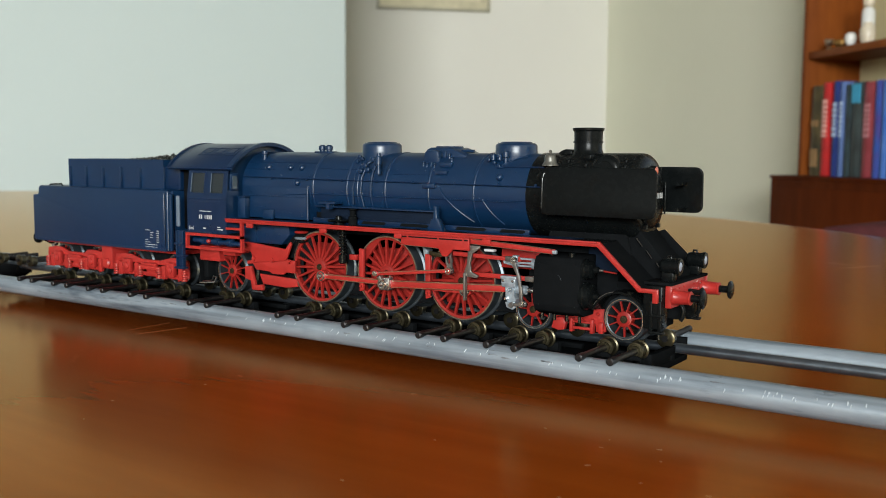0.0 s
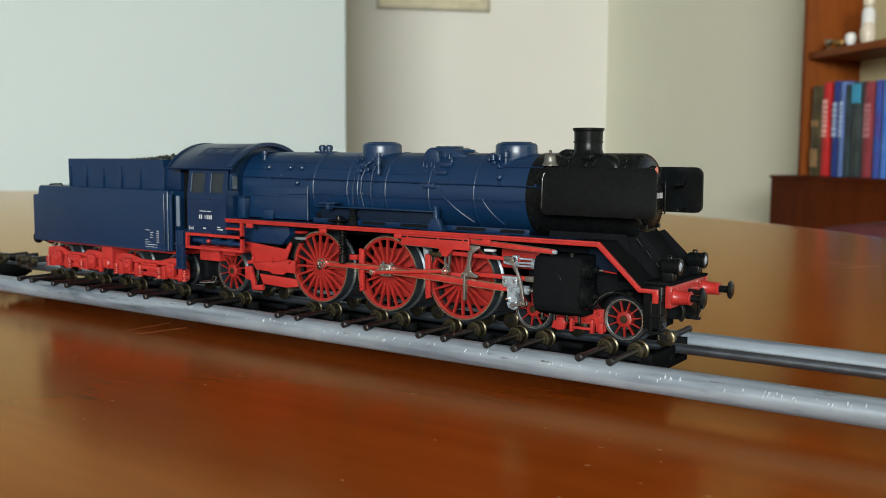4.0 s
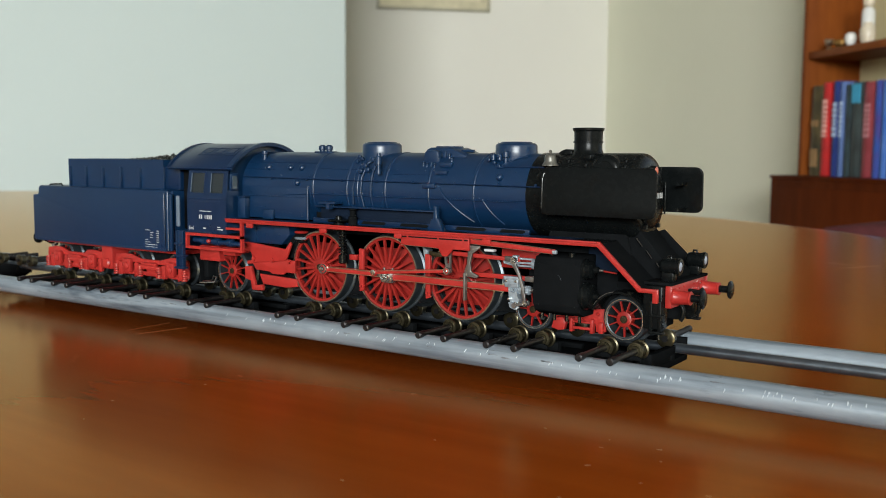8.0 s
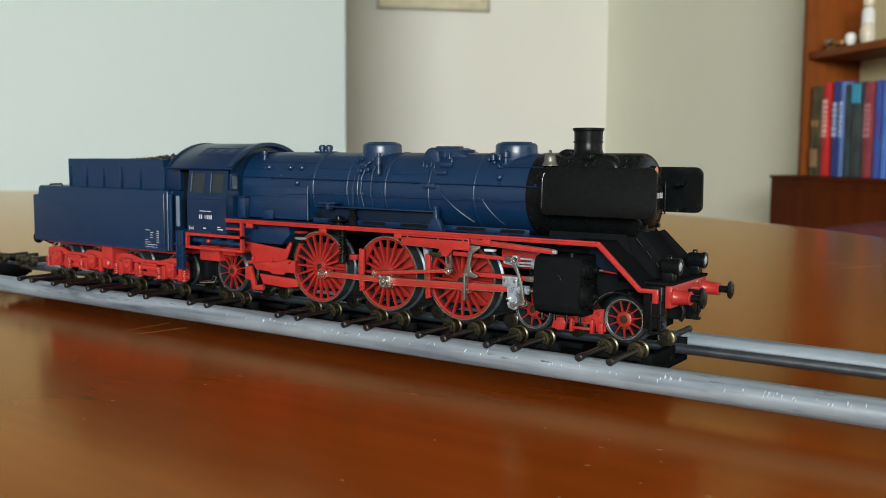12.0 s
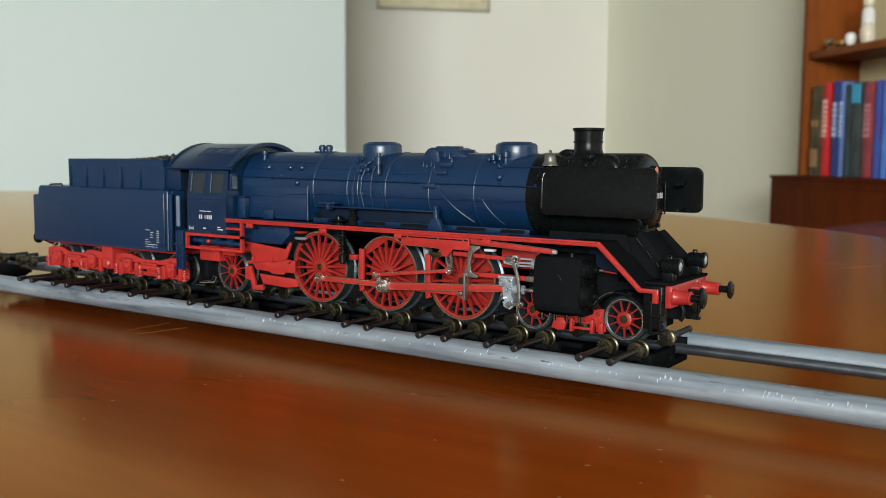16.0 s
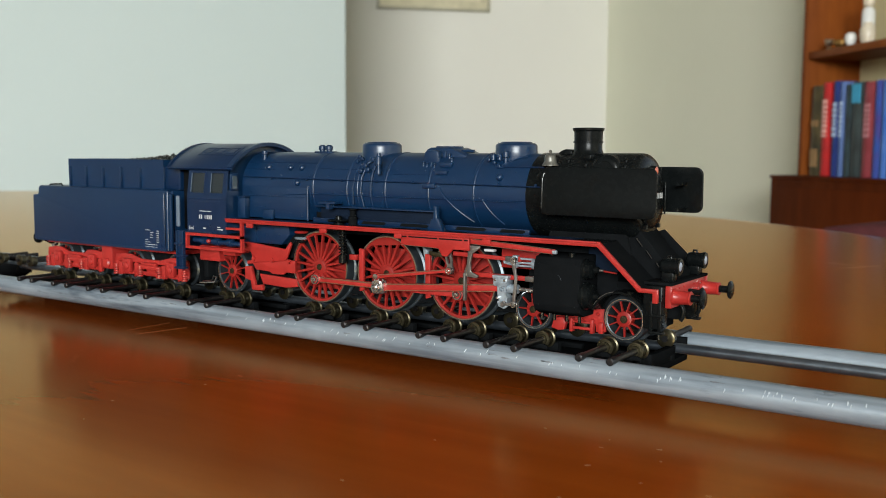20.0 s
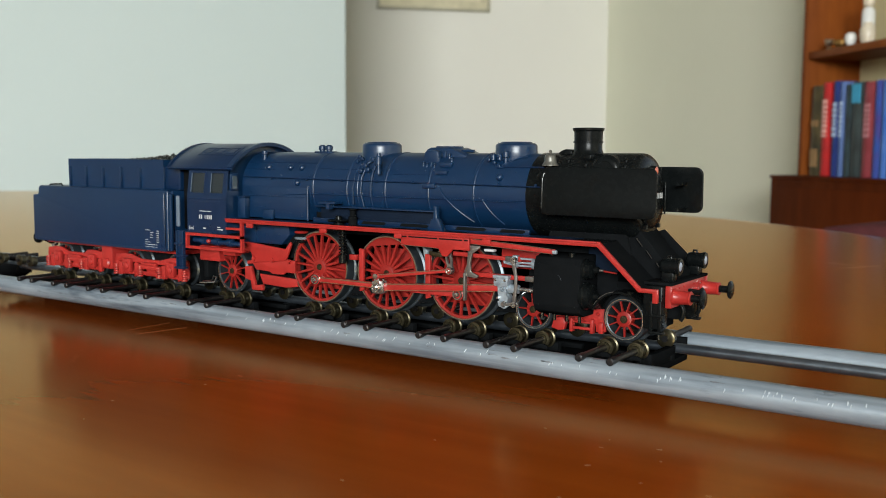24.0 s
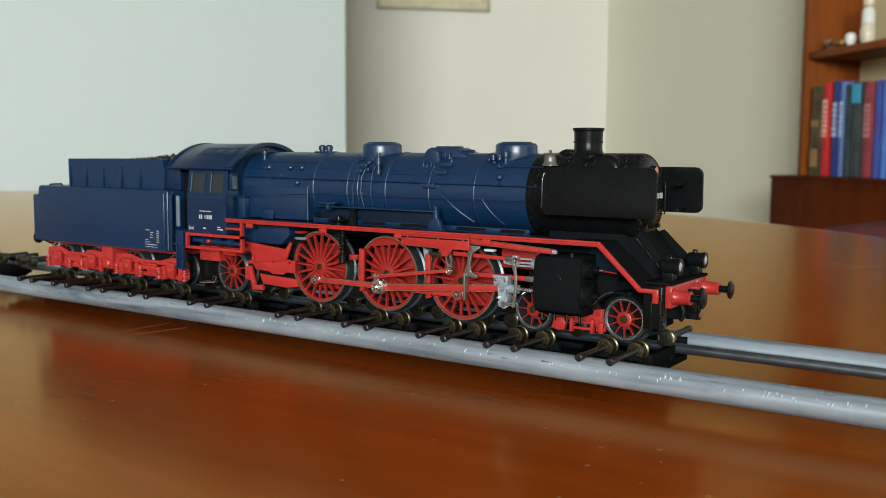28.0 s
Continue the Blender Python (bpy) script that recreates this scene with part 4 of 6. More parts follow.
    # chimney
    prof = [(6.6, 43.6), (5.0, 45.4), (4.0, 46.3), (3.65, 47.2), (3.6, 48.9), (3.85, 49.0), (3.85, 49.4), (3.62, 49.5), (3.7, 51.9), (4.05, 52.2), (4.1, 52.8), (3.6, 52.85), (3.3, 52.2), (3.2, 47.0), (0.01, 46.8)]
    part("chimney", turned(bmesh.new(), prof, (58.2, 0, 0), 'Z', 48), BLACK, LOCO, "black flared chimney")
    part("chimney_saddle", prism([(50.5, 45.2), (55.0, 45.2), (54.5, 47.2), (52.5, 47.4), (50.8, 46.6)], -2.2, 2.2, None, 0.4), BLACK, LOCO)
    for x, y, z in ((56, -6.6, 44.4), (61.4, -7.6, 43.4), (71.6, -6.2, 44.6), (72.0, -7.8, 43.2), (73.2, -5.2, 44.9)):
        part("smokebox_fitting", turned(bmesh.new(), [(0.5, -0.8), (0.5, 0.2), (0.25, 0.5)], (x, y, z), 'Z', 12), BLACK, LOCO)
    # bell
    b = part("bell", turned(bmesh.new(), [(2.15, 43.2), (2.1, 43.5), (1.75, 43.9), (1.6, 44.4), (1.55, 45.2), (1.35, 45.8), (0.9, 46.15), (0.4, 46.3), (0.28, 46.5), (0.42, 46.8), (0.25, 47.2)], (51.8, -8.6, -0.1), 'Z', 28), BELL, LOCO, "silver bell")
    part("bell_foot", turned(bmesh.new(), [(0.5, 41.0), (0.5, 42.9), (0.75, 43.3)], (51.8, -8.6, 0), 'Z', 14), BELL, b)
    # top lamp with a reddish glint
    lamp = part("top_lamp", turned(bmesh.new(), [(1.0, 73.6), (1.35, 74.2), (1.35, 76.6), (1.2, 76.9)], (0, 0.3, 42.0), 'X', 20), BLACK, LOCO, "small top lamp")
    part("lamp_lens", turned(bmesh.new(), [(1.15, 76.7), (1.1, 76.95), (0.6, 77.15), (0.01, 77.2)], (0, 0.3, 42.0), 'X', 20), COPPER, lamp, "orange red lens")


def rounded(x0, x1, z0, z1, r, n=6):
    pts = []
    for cx, cz, a0 in ((x1 - r, z0 + r, -90), (x1 - r, z1 - r, 0), (x0 + r, z1 - r, 90), (x0 + r, z0 + r, 180)):
        for k in range(n + 1):
            a = radians(a0 + 90 * k / n)
            pts.append((cx + r * math.cos(a), cz + r * math.sin(a)))
    return pts


def deflectors():
    for s in (-1, 1):
        bm = prism(rounded(53.2, 83.5, 31.0, 42.9, 1.9), 15.6 * s, 16.4 * s)
        for v in bm.verts:   # the upper edge leans in
            f = max(0.0, (v.co.z - 38.5) / 4.7)
            v.co.y -= s * 0.9 * f * f
        soften(bm, 0.22, 2, 50)
        p = part("smoke_deflector", bm, BLACK, LOCO, "large black smoke deflector plate")
        bm = bmesh.new()
        for x in (57.5, 68, 79):
            quad_box(bm, x - 0.5, x + 0.5, min(s * 9.5, s * 15.2), max(s * 9.5, s * 15.2), 38.2, 39.0)
            quad_box(bm, x - 0.5, x + 0.5, min(s * 7.5, s * 15.6), max(s * 7.5, s * 15.6), 31.6, 32.4)
        part("deflector_bracket", bm, BLACK, p)
        part("edge_bead", pipe(bmesh.new(), [(53.6, s * 16.2, 32.6), (53.7, s * 16.2, 40.0), (54.0, s * 15.8, 41.4)], 0.26, 14), GLOSS_BLACK, p, "bright rounded edge")


def lean(bm):
    """Lean the upper cab wall inwards above its waist."""
    for v in bm.verts:
        if v.co.z > 31.3:
            v.co.y -= math.copysign(0.13 * (v.co.z - 31.3), v.co.y)
    return bm


def cab():
    for s in (-1, 1):
        y0, y1 = sorted((17.0 * s, 16.2 * s))
        bm = bmesh.new()
        for x0, x1, z0, z1 in ((-77.4, -59.0, 19.9, 31.3), (-77.4, -59.0, 31.3, 32.4), (-77.4, -59.0, 39.8, 41.4), (-77.4, -76.2, 32.4, 39.8), (-69.0, -67.0, 32.4, 39.8), (-60.2, -59.0, 32.4, 39.8)):
            quad_box(bm, x0, x1, y0, y1, z0, z1)
        side = part("cab_side", lean(bm), BLUE_DARK, LOCO, "dark blue cab side with two windows")
        for x0, x1 in ((-76.2, -69.0), (-67.0, -60.2)):
            bm = bmesh.new()
            for a, b, c, d in ((x0, x1, 32.4, 32.9), (x0, x1, 39.3, 39.8), (x0, x0 + 0.55, 32.9, 39.3), (x1 - 0.55, x1, 32.9, 39.3)):
                quad_box(bm, a, b, min(17.15 * s, 16.6 * s), max(17.15 * s, 16.6 * s), c, d)
            w = part("cab_window", lean(bm), BLUE_DARK, side)
            # pale strip paints the highlight along the frame's rear upright
            part("window_edge_glint", lean(box(x0 + 0.5, x0 + 0.72, *sorted((17.0 * s, 17.25 * s)), 33.0, 39.2, 0.05)), PALE_EDGE, w, "pale strip painting the highlight on the window edge")
            part("pane", lean(box(x0 + 0.5, x1 - 0.5, min(16.5 * s, 16.75 * s), max(16.5 * s, 16.75 * s), 32.8, 39.4)), GLASS, w, "half clear pane with reflections put into its grey")
        bm = bmesh.new()
        quad_box(bm, -77.3, -59.1, *sorted((17.0 * s, 17.18 * s)), 30.9, 31.2)
        rivets(bm, [(x, 17.0 * s, 30.2) for x in range(-76, -59, 2)], 0.16, (0, s, 0), 6)
        part("waist_strip", bm, BLUE_DARK, side)
        if s < 0:
            bm = bmesh.new()
            quad_box(bm, -71.4, -66.2, -17.06, -16.99, 26.9, 27.12)
            part("white_line_of_print", bm, WHITE, side, "white printed line")
            for k, w in enumerate((0.75, 0.7, 0.0, 0.4, 0.75, 0.75, 0.75)):
                if w:
                    part("white_mark", quad_box(bmesh.new(), -71.7 + k * 0.9, -71.7 + k * 0.9 + w * 0.72, -17.04, -16.99, 24.5, 25.8), WHITE, side)
            lettering("Swi", 1.75, (-76.8, -17.03, 20.8), WHITE, side)
            bm = bmesh.new()
            quad_box(bm, -69.8, -68.6, -17.06, -16.99, 21.3, 21.7)
            quad_box(bm, -63.2, -61.8, -17.06, -16.99, 21.9, 22.2)
            quad_box(bm, -63.2, -60.6, -17.06, -16.99, 21.2, 21.5)
            part("small_print", bm, WHITE, side)
    # front wall with forward windows, floor, rear
    outline = [(y, 26.4 + math.sqrt(21.7 ** 2 - y * y)) for y in [15.5 - 31.0 * k / 24 for k in range(25)]] + [(-16.2, 31.0), (-16.2, 20.0), (16.2, 20.0), (16.2, 31.0)]
    bm = ring_loft(bmesh.new(), [[(x, y, z) for y, z in outline] for x in (-60.0, -59.0)])
    part("cab_front", bm, BLUE, LOCO)
    for s in (-1, 1):
        f = part("front_window", box(-59.1, -58.4, *sorted((12.2 * s, 15.4 * s)), 33.8, 39.2, 0.2), BLUE, LOCO)
        part("pane", box(-58.5, -58.25, *sorted((12.9 * s, 14.7 * s)), 34.5, 38.5), PALE_PANE, f, "opaque pane with the glare in its grey colour")
    part("cab_floor", box(-78, -59, -16.2, 16.2, 19.0, 20.2), BLACK_MATT, LOCO)
    part("backhead", box(-63, -60, -9, 9, 20, 40, 1.0), BLACK_MATT, LOCO)
    # arched roof
    rr, zc = 22.5, 26.4

    def arch(r, x, lim=50.5):
        return [(x, r * math.sin(radians(a)), zc + r * math.cos(radians(a))) for a in [-lim + 2 * lim * k / 36 for k in range(37)]]

    bm = bmesh.new()
    rings = [arch(rr, x) + arch(rr - 0.9, x)[::-1] for x in (-86.5, -56.4)]
    ring_loft(bm, rings)
    roof = part("cab_roof", soften(bm, 0.2, 2, 50), BLUE_DARK, LOCO, "dark blue arched cab roof")
    bm = bmesh.new()
    ring_loft(bm, [arch(rr + 0.35, x, 49) + arch(rr - 0.1, x, 49)[::-1] for x in (-58.2, -56.2)])
    part("roof_edge", bm, BLUE, roof)
    bm = bmesh.new()
    ring_loft(bm, [arch(rr + 0.25, x, 49) + arch(rr - 0.1, x, 49)[::-1] for x in (-86.8, -86.0)])
    part("roof_edge", bm, BLUE_DARK, roof)
    hatch = bmesh.new()

    def strip(r0, r1, x0, x1, a0, a1):
        rows = []
        for x in (x0, x1):
            up = [(x, -r1 * math.sin(radians(a)), zc + r1 * math.cos(radians(a))) for a in (a0, (a0 + a1) / 2, a1)]
            lo = [(x, -r0 * math.sin(radians(a)), zc + r0 * math.cos(radians(a))) for a in (a1, (a0 + a1) / 2, a0)]
            rows.append(up + lo)
        ring_loft(hatch, rows)

    strip(rr - 0.1, rr + 0.14, -76.5, -59.5, 21, 22.2)
    strip(rr - 0.1, rr + 0.14, -76.5, -59.5, 32.6, 34)
    for x in (-76.5, -60.3, -71.0, -65.5):
        strip(rr - 0.1, rr + 0.12, x, x + 0.6, 22.2, 32.6)
    part("roof_vent", hatch, BLUE_DARK, roof, "raised roof vent")
    for k in range(3):
        hatch = bmesh.new()
        x = -75.0 + 5.4 * k
        strip(rr - 0.1, rr + 0.15, x, x + 3.2, 24, 31)
        part("vent_flap", hatch, BLUE_DARK, roof)
    # step and rail frame below the cab
    bm = bmesh.new()
    for x0, x1, z0, z1 in ((-78.0, -51.6, 18.9, 19.8), (-78.0, -51.6, 14.6, 15.5), (-78.0, -77.1, 15.5, 18.9), (-52.5, -51.6, 15.5, 24.6), (-58.8, -52.5, 21.6, 22.3)):
        quad_box(bm, x0, x1, -17.5, -16.4, z0, z1)
    part("cab_support", bm, RED, LOCO, "red frame under the cab")
    bm = bmesh.new()
    pipe(bm, [(-77, -14.5, 17.2), (-54, -14.5, 16.8)], 0.8, 10)
    for x in (-72, -66, -60):
        turned(bm, [(0.8, -1.2), (1.3, -1.0), (1.3, 1.0), (0.8, 1.2)], (x, -14.5, 17.1), 'X', 12)
    part("brake_pipe", bm, BLUE, LOCO)
    part("red_valve", turned(bmesh.new(), [(0.4, -0.7), (0.65, -0.4), (0.65, 0.4), (0.4, 0.7)], (-69.0, -15.6, 17.2), 'X', 10), RED, LOCO)
    part("drag_box", box(-77.5, -68.0, -12.0, 12.0, 10.2, 15.2, 0.3), RED, LOCO)
    part("drag_box", box(-66, -60, -12.5, 12.5, 12.6, 15.2, 0.3), RED, LOCO)


def running_board():
    for s in (-1, 1):
        y_in, y_out = 8.4 * s, 16.5 * s
        bm = bmesh.new()
        quad_box(bm, -59, 62, *sorted((y_in, y_out)), 24.4, 25.0)
        top = part("running_board", bm, BLUE, LOCO, "blue running board with a red edge")
        part("front_board", box(62, 70, *sorted((y_in, y_out)), 24.4, 25.0), BLACK, top, "black front part of the board")
        edge = prism([(-59.2, 23.9), (69.4, 23.9), (80.2, 13.9), (83.7, 13.9), (83.7, 11.6), (85.0, 11.6), (85.0, 14.9), (80.7, 14.9), (69.9, 25.2), (-59.2, 25.2)], 16.4 * s, 17.3 * s, None, 0.12)
        part("red_edge", edge, RED, top, "red edge angle")
        part("edge_lip", box(-59.2, 69.4, *sorted((17.25 * s, 17.6 * s)), 24.75, 25.2, 0.1), RED, top)
        if s < 0:
            for x in (-48.5, -18.2, 9.4, 38.2):
                part("edge_rivet", box(x - 1.3, x + 1.3, -17.5, -16.6, 22.6, 24.0, 0.2), RED, top)
            for x0, x1 in ((-24, -14), (-10, -2), (4, 14), (24, 30)):
                part("board_slot", box(x0, x1, -15.4, -13.0, 25.0, 25.08), BLACK_MATT, top, "dark slot")
            part("valve_gear_bracket", prism([(10.2, 24.0), (32.6, 24.0), (32.6, 20.6), (27.4, 20.6), (25.6, 18.6), (24.0, 18.6), (22.8, 20.6), (10.2, 20.9)], -16.9, -16.1, None, 0.15), RED, LOCO, "red valve gear bracket")
            bm = bmesh.new()
            for x in (12.6, 22.8, 30.8):
                quad_box(bm, x - 0.25, x + 0.25, -17.1, -16.4, 22.6, 25.2)
            part("bracket_rib", bm, RED, LOCO)
            g = part("guide_beam", prism([(33.2, 23.9), (33.2, 22.5), (46, 21.9), (57.4, 21.3), (58.2, 21.8), (58.0, 22.6), (46, 23.3)], -17.2, -16.5, None, 0.15), RED, LOCO, "red slanted guide beam")
            part("beam_edge", pipe(bmesh.new(), [(33.6, -17.2, 23.85), (46, -17.2, 23.3), (57.6, -17.2, 22.6)], 0.1, 6), RIM, g, "worn bare edge")
            part("beam_edge", pipe(bmesh.new(), [(33.6, -17.2, 22.5), (46, -17.2, 21.95), (57.2, -17.2, 21.4)], 0.08, 6), RIM, g, "worn bare edge")
            part("bracket_edge", pipe(bmesh.new(), [(10.4, -16.95, 20.95), (22.8, -16.95, 20.65)], 0.09, 6), RIM, LOCO, "worn bare edge")
            part("bracket_groove", box(10.6, 32.2, -17.0, -16.85, 23.1, 23.45, 0.03), BLACK_MATT, LOCO, "dark groove")
            part("beam_tip", box(57.2, 58.5, -17.3, -16.4, 21.4, 22.4, 0.2), GREY_CAST, g, "bare metal tip")
            part("red_frame_plate", box(38, 52, -9.2, -8.6, 16.0, 21.0, 0.1), RED, LOCO, "red frame plate behind the gear")


def front_end():
    # slanted apron between the red edges
    for y0, y1 in ((-16.4, -5.5), (5.5, 16.4)):
        bm = prism([(69.2, 24.8), (69.8, 24.8), (80.6, 14.6), (80.6, 13.9), (80.1, 13.9), (69.2, 24.1)], y0, y1)
        part("apron_plate", bm, BLACK_MATT, LOCO, "slanted black apron plate")
    part("apron_plate", prism([(71.0, 27.5), (75.2, 27.5), (84.5, 17.2), (84.5, 15.9), (80.0, 15.9), (80.0, 12.6), (77.0, 14.0), (70.2, 20.6)], -5.5, 5.5, None, 0.3), BLACK_MATT, LOCO, "slanted black apron plate")
    part("side_cheek", prism([(70.2, 25.0), (74.6, 26.6), (84.8, 17.0), (85.0, 15.2), (80.6, 15.0)], 12.2, 13.0, None, 0.2), BLACK_MATT, LOCO)
    # ladder rungs beside the slanted centre plate
    for x, z in ((74.6, 25.2), (77.2, 22.4), (79.8, 19.6)):
        part("rung", pipe(bmesh.new(), [(x, -5.5, z + 0.4), (x + 0.4, -6.6, z + 0.3), (x + 1.9, -6.6, z - 1.5), (x + 1.6, -5.5, z - 1.6)], 0.2, 8), GLOSS_BLACK, LOCO)
    part("platform", box(79.5, 86.6, -12.6, 12.6, 15.3, 16.0, 0.15), BLACK_MATT, LOCO, "black front platform")
    beam = part("buffer_beam", box(84.6, 86.2, -11.6, 11.6, 9.8, 15.3, 0.25), RED, LOCO, "red buffer beam")
    bm = bmesh.new()
    for y in (-9, -6.5, -3.5, 3.5, 6.5, 9):
        rivets(bm, [(86.2, y, 14.3), (86.2, y, 10.8)], 0.3, (1, 0, 0), 6)
    part("rivet_row", bm, RED, beam)
    # pale specks for worn spots and for glints painted on the beam
    rng = random.Random(5)
    for k in range(8):
        y, z = rng.uniform(0.5, 8.5), rng.uniform(12.6, 15.0)
        part("bright_speck", pipe(bmesh.new(), [(86.2, y, z), (86.27, y + rng.uniform(-0.5, 0.5), z + rng.uniform(-0.5, 0.3))], 0.05, 6), SCUFF, beam, "bright speck for worn paint and glints")
    for y in (-10.15, 10.15):
        b = part("buffer", turned(bmesh.new(), [(1.95, 86.1), (1.95, 86.6), (1.7, 86.9), (1.6, 90.2), (1.7, 90.4), (1.5, 90.6)], (0, y, 12.5), 'X', 24), RED, beam, "red buffer sleeve")
        part("buffer_head", turned(bmesh.new(), [(0.9, 90.4), (0.9, 92.7), (1.6, 92.9), (2.2, 93.1), (2.3, 93.4), (1.8, 93.75), (0.01, 93.9)], (0, y, 12.5), 'X', 28), BLACK, b, "black buffer plunger and head")
    part("coupling_pocket", box(80.0, 84.6, -1.8, 1.8, 5.6, 9.6, 0.4), BLACK_MATT, LOCO)
    part("air_hose", pipe(bmesh.new(), [(85.0, -5.6, 10.2), (86.5, -5.6, 10.0), (87.0, -5.6, 8.9), (86.9, -5.6, 7.0), (86.4, -5.6, 6.2)], 0.55, 12), BLACK, LOCO)
    part("air_hose", pipe(bmesh.new(), [(85.0, 5.6, 10.2), (86.5, 5.6, 10.0), (87.0, 5.6, 8.9), (86.9, 5.6, 7.0), (86.4, 5.6, 6.2)], 0.55, 12), BLACK, LOCO)
    part("hook", prism([(86.2, 12.0), (89.5, 12.0), (90.3, 13.2), (89.6, 14.0), (88.8, 13.2), (86.2, 13.4)], -0.5, 0.5, None, 0.15), BLACK, LOCO)
    for y in (-8.8, 8.8):
        lamp = part("head_lamp", turned(bmesh.new(), [(1.4, 82.4), (1.8, 82.8), (1.9, 83.3), (1.9, 86.4), (2.1, 86.5), (2.1, 87.0), (1.8, 87.0)], (0, y, 19.6), 'X', 28), BLACK, LOCO, "black round head lamp")
        part("lamp_lens", turned(bmesh.new(), [(1.25, 86.9), (1.15, 87.2), (0.7, 87.45), (0.01, 87.55)], (0, y, 19.6), 'X', 24), LENS, lamp, "clear shining lens")
        part("lamp_rim", hoop(bmesh.new(), [(1.25, 87.0), (1.95, 87.0), (1.95, 87.25), (1.3, 87.3)], (0, y, 19.6), 'X', 28), BLACK, lamp)
        part("lamp_foot", box(83.0, 86.0, y - 1.5, y + 1.5, 16.0, 18.2, 0.25), BLACK, lamp)
        part("lamp_handle", pipe(bmesh.new(), [(83.9, y, 21.3), (84.0, y, 22.0), (84.8, y, 22.0), (84.9, y, 21.3)], 0.28, 8), BLACK, lamp)
    for s in (-1, 1):
        st = part("front_step", box(79.6, 84.5, *sorted((9.0 * s, 13.0 * s)), 4.6, 15.2, 0.5), BLACK, LOCO, "black front steps")
        part("step_bar", box(81.4, 82.2, *sorted((12.6 * s, 13.4 * s)), 3.6, 11.6, 0.15), BLACK, st)
        part("step_bar", box(83.6, 84.4, *sorted((12.6 * s, 13.4 * s)), 3.6, 11.6, 0.15), BLACK, st)
        part("tread", box(81.2, 85.0, *sorted((11.8 * s, 13.6 * s)), 3.6, 4.3, 0.2), BLACK, st)
        part("tread", box(81.2, 85.0, *sorted((11.8 * s, 13.6 * s)), 7.6, 8.3, 0.2), BLACK, st)
    part("rail_guard", pipe(bmesh.new(), [(80.5, -9, 10), (82.0, -9, 5), (82.4, -9, 1.6)], 0.5, 8), BLACK, LOCO)
    part("splasher", hoop_arc(73.7, 5.4, 7.6, 20, 160, -13.5, -8.0), BLACK, LOCO, "curved black splasher")
    # thin grey arc paints the highlight along the splasher's rim
    part("splasher_glint", hoop_arc(73.7, 5.4, 7.66, 100, 150, -13.6, -13.48, 0.1), IRON, LOCO, "thin strip painting the highlight on the splasher edge")
    # cylinder block
    sec = [(-16.5, 10.5), (-16.5, 12.6), (-16.35, 14.9), (-16.3, 16.4), (-16.2, 18.6), (-15.2, 20.4), (-13.0, 21.0), (-6, 21.0), (-6, 5.8), (-13.2, 5.8), (-15.4, 6.8), (-16.4, 8.6)]
    for s in (1, -1):
        bm = ring_loft(bmesh.new(), [[(x, y * s, z) for y, z in sec] for x in (51.6, 64.6)])
        c = part("cylinder_block", soften(bm, 0.35, 2, 25), BLACK_MATT, LOCO, "satin black cylinder block")
        for z, r in ((17.8, 2.2), (11.2, 3.1)):
            prof = [(r + 0.4, 64.4), (r + 0.4, 65.2), (r, 65.5), (r, 66.6), (r - 0.7, 67.0), (0.9, 67.2), (0.8, 68.2), (0.4, 68.4)]
            part("cylinder_cover", turned(bmesh.new(), prof, (0, -13.4 * s, z), 'X', 28), BLACK, c)
        bm = bmesh.new()
        for k in range(10):
            a = 2 * math.pi * k / 10
            rivets(bm, [(65.2, -13.4 * s + 3.1 * math.cos(a), 11.2 + 3.1 * math.sin(a))], 0.28, (1, 0, 0), 6)
        part("cover_bolt", bm, BLACK, c)
        bm = bmesh.new()
        for x in (55.5, 61.0):
            turned(bm, [(0.9, 20.6), (0.9, 21.6), (0.5, 21.9)], (x, -13.6 * s, 0), 'Z', 12)
        part("relief_valve", bm, BLACK, c)
        part("valve_tail", pipe(bmesh.new(), [(67.0, -13.4 * s, 17.8), (69.4, -13.4 * s, 17.8)], 0.3, 10), IRON, c, "bare metal valve tail")
        bm = bmesh.new()
        for x, z in ((53.2, 8.4), (53.2, 19.0), (63.2, 8.4), (63.2, 19.0), (53.2, 13.8), (63.2, 13.8)):
            rivets(bm, [(x, -16.3 * s, z)], 0.18, (0, -s, 0), 6)
        part("casing_bolt", bm, BLACK, c)
    part("scratch", pipe(bmesh.new(), [(58.6, -16.5, 16.2), (59.2, -16.5, 15.8), (59.6, -16.48, 14.9)], 0.045, 5), TYRE, LOCO, "pale scratch")
    # blue frame plate; the running board's shadow is put into its darker colour
    part("inner_plate", box(62.5, 71.0, -7.4, -6.8, 17.0, 22.6, 0.1), SHADE_NAVY, LOCO, "blue plate behind the cylinder, darkened for shade")
    part("red_lever", pipe(bmesh.new(), [(67.0, -12.0, 17.7), (69.0, -12.0, 17.5), (72.4, -12.0, 17.2)], 0.5, 8, [0.1, 0.25, 0.2]), RED_WHEEL, LOCO, "small red lever")
    bm = bmesh.new()
    for x in (53, 56.5, 60, 63.5):
        turned(bm, [(0.45, 4.4), (0.45, 5.9)], (x, -13.8, 0), 'Z', 8)
    part("drain_cock", bm, BLACK, LOCO)
    # leading bogie frame
    bf = part("bogie_frame", prism([(61.0, 5.0), (61.6, 7.0), (68.0, 7.4), (68.4, 4.6), (68.0, 1.6), (65.4, 1.4), (65.2, 3.4), (62.6, 3.6)], -8.2, -7.2, None, 0.15), RED, LOCO, "red leading bogie frame")
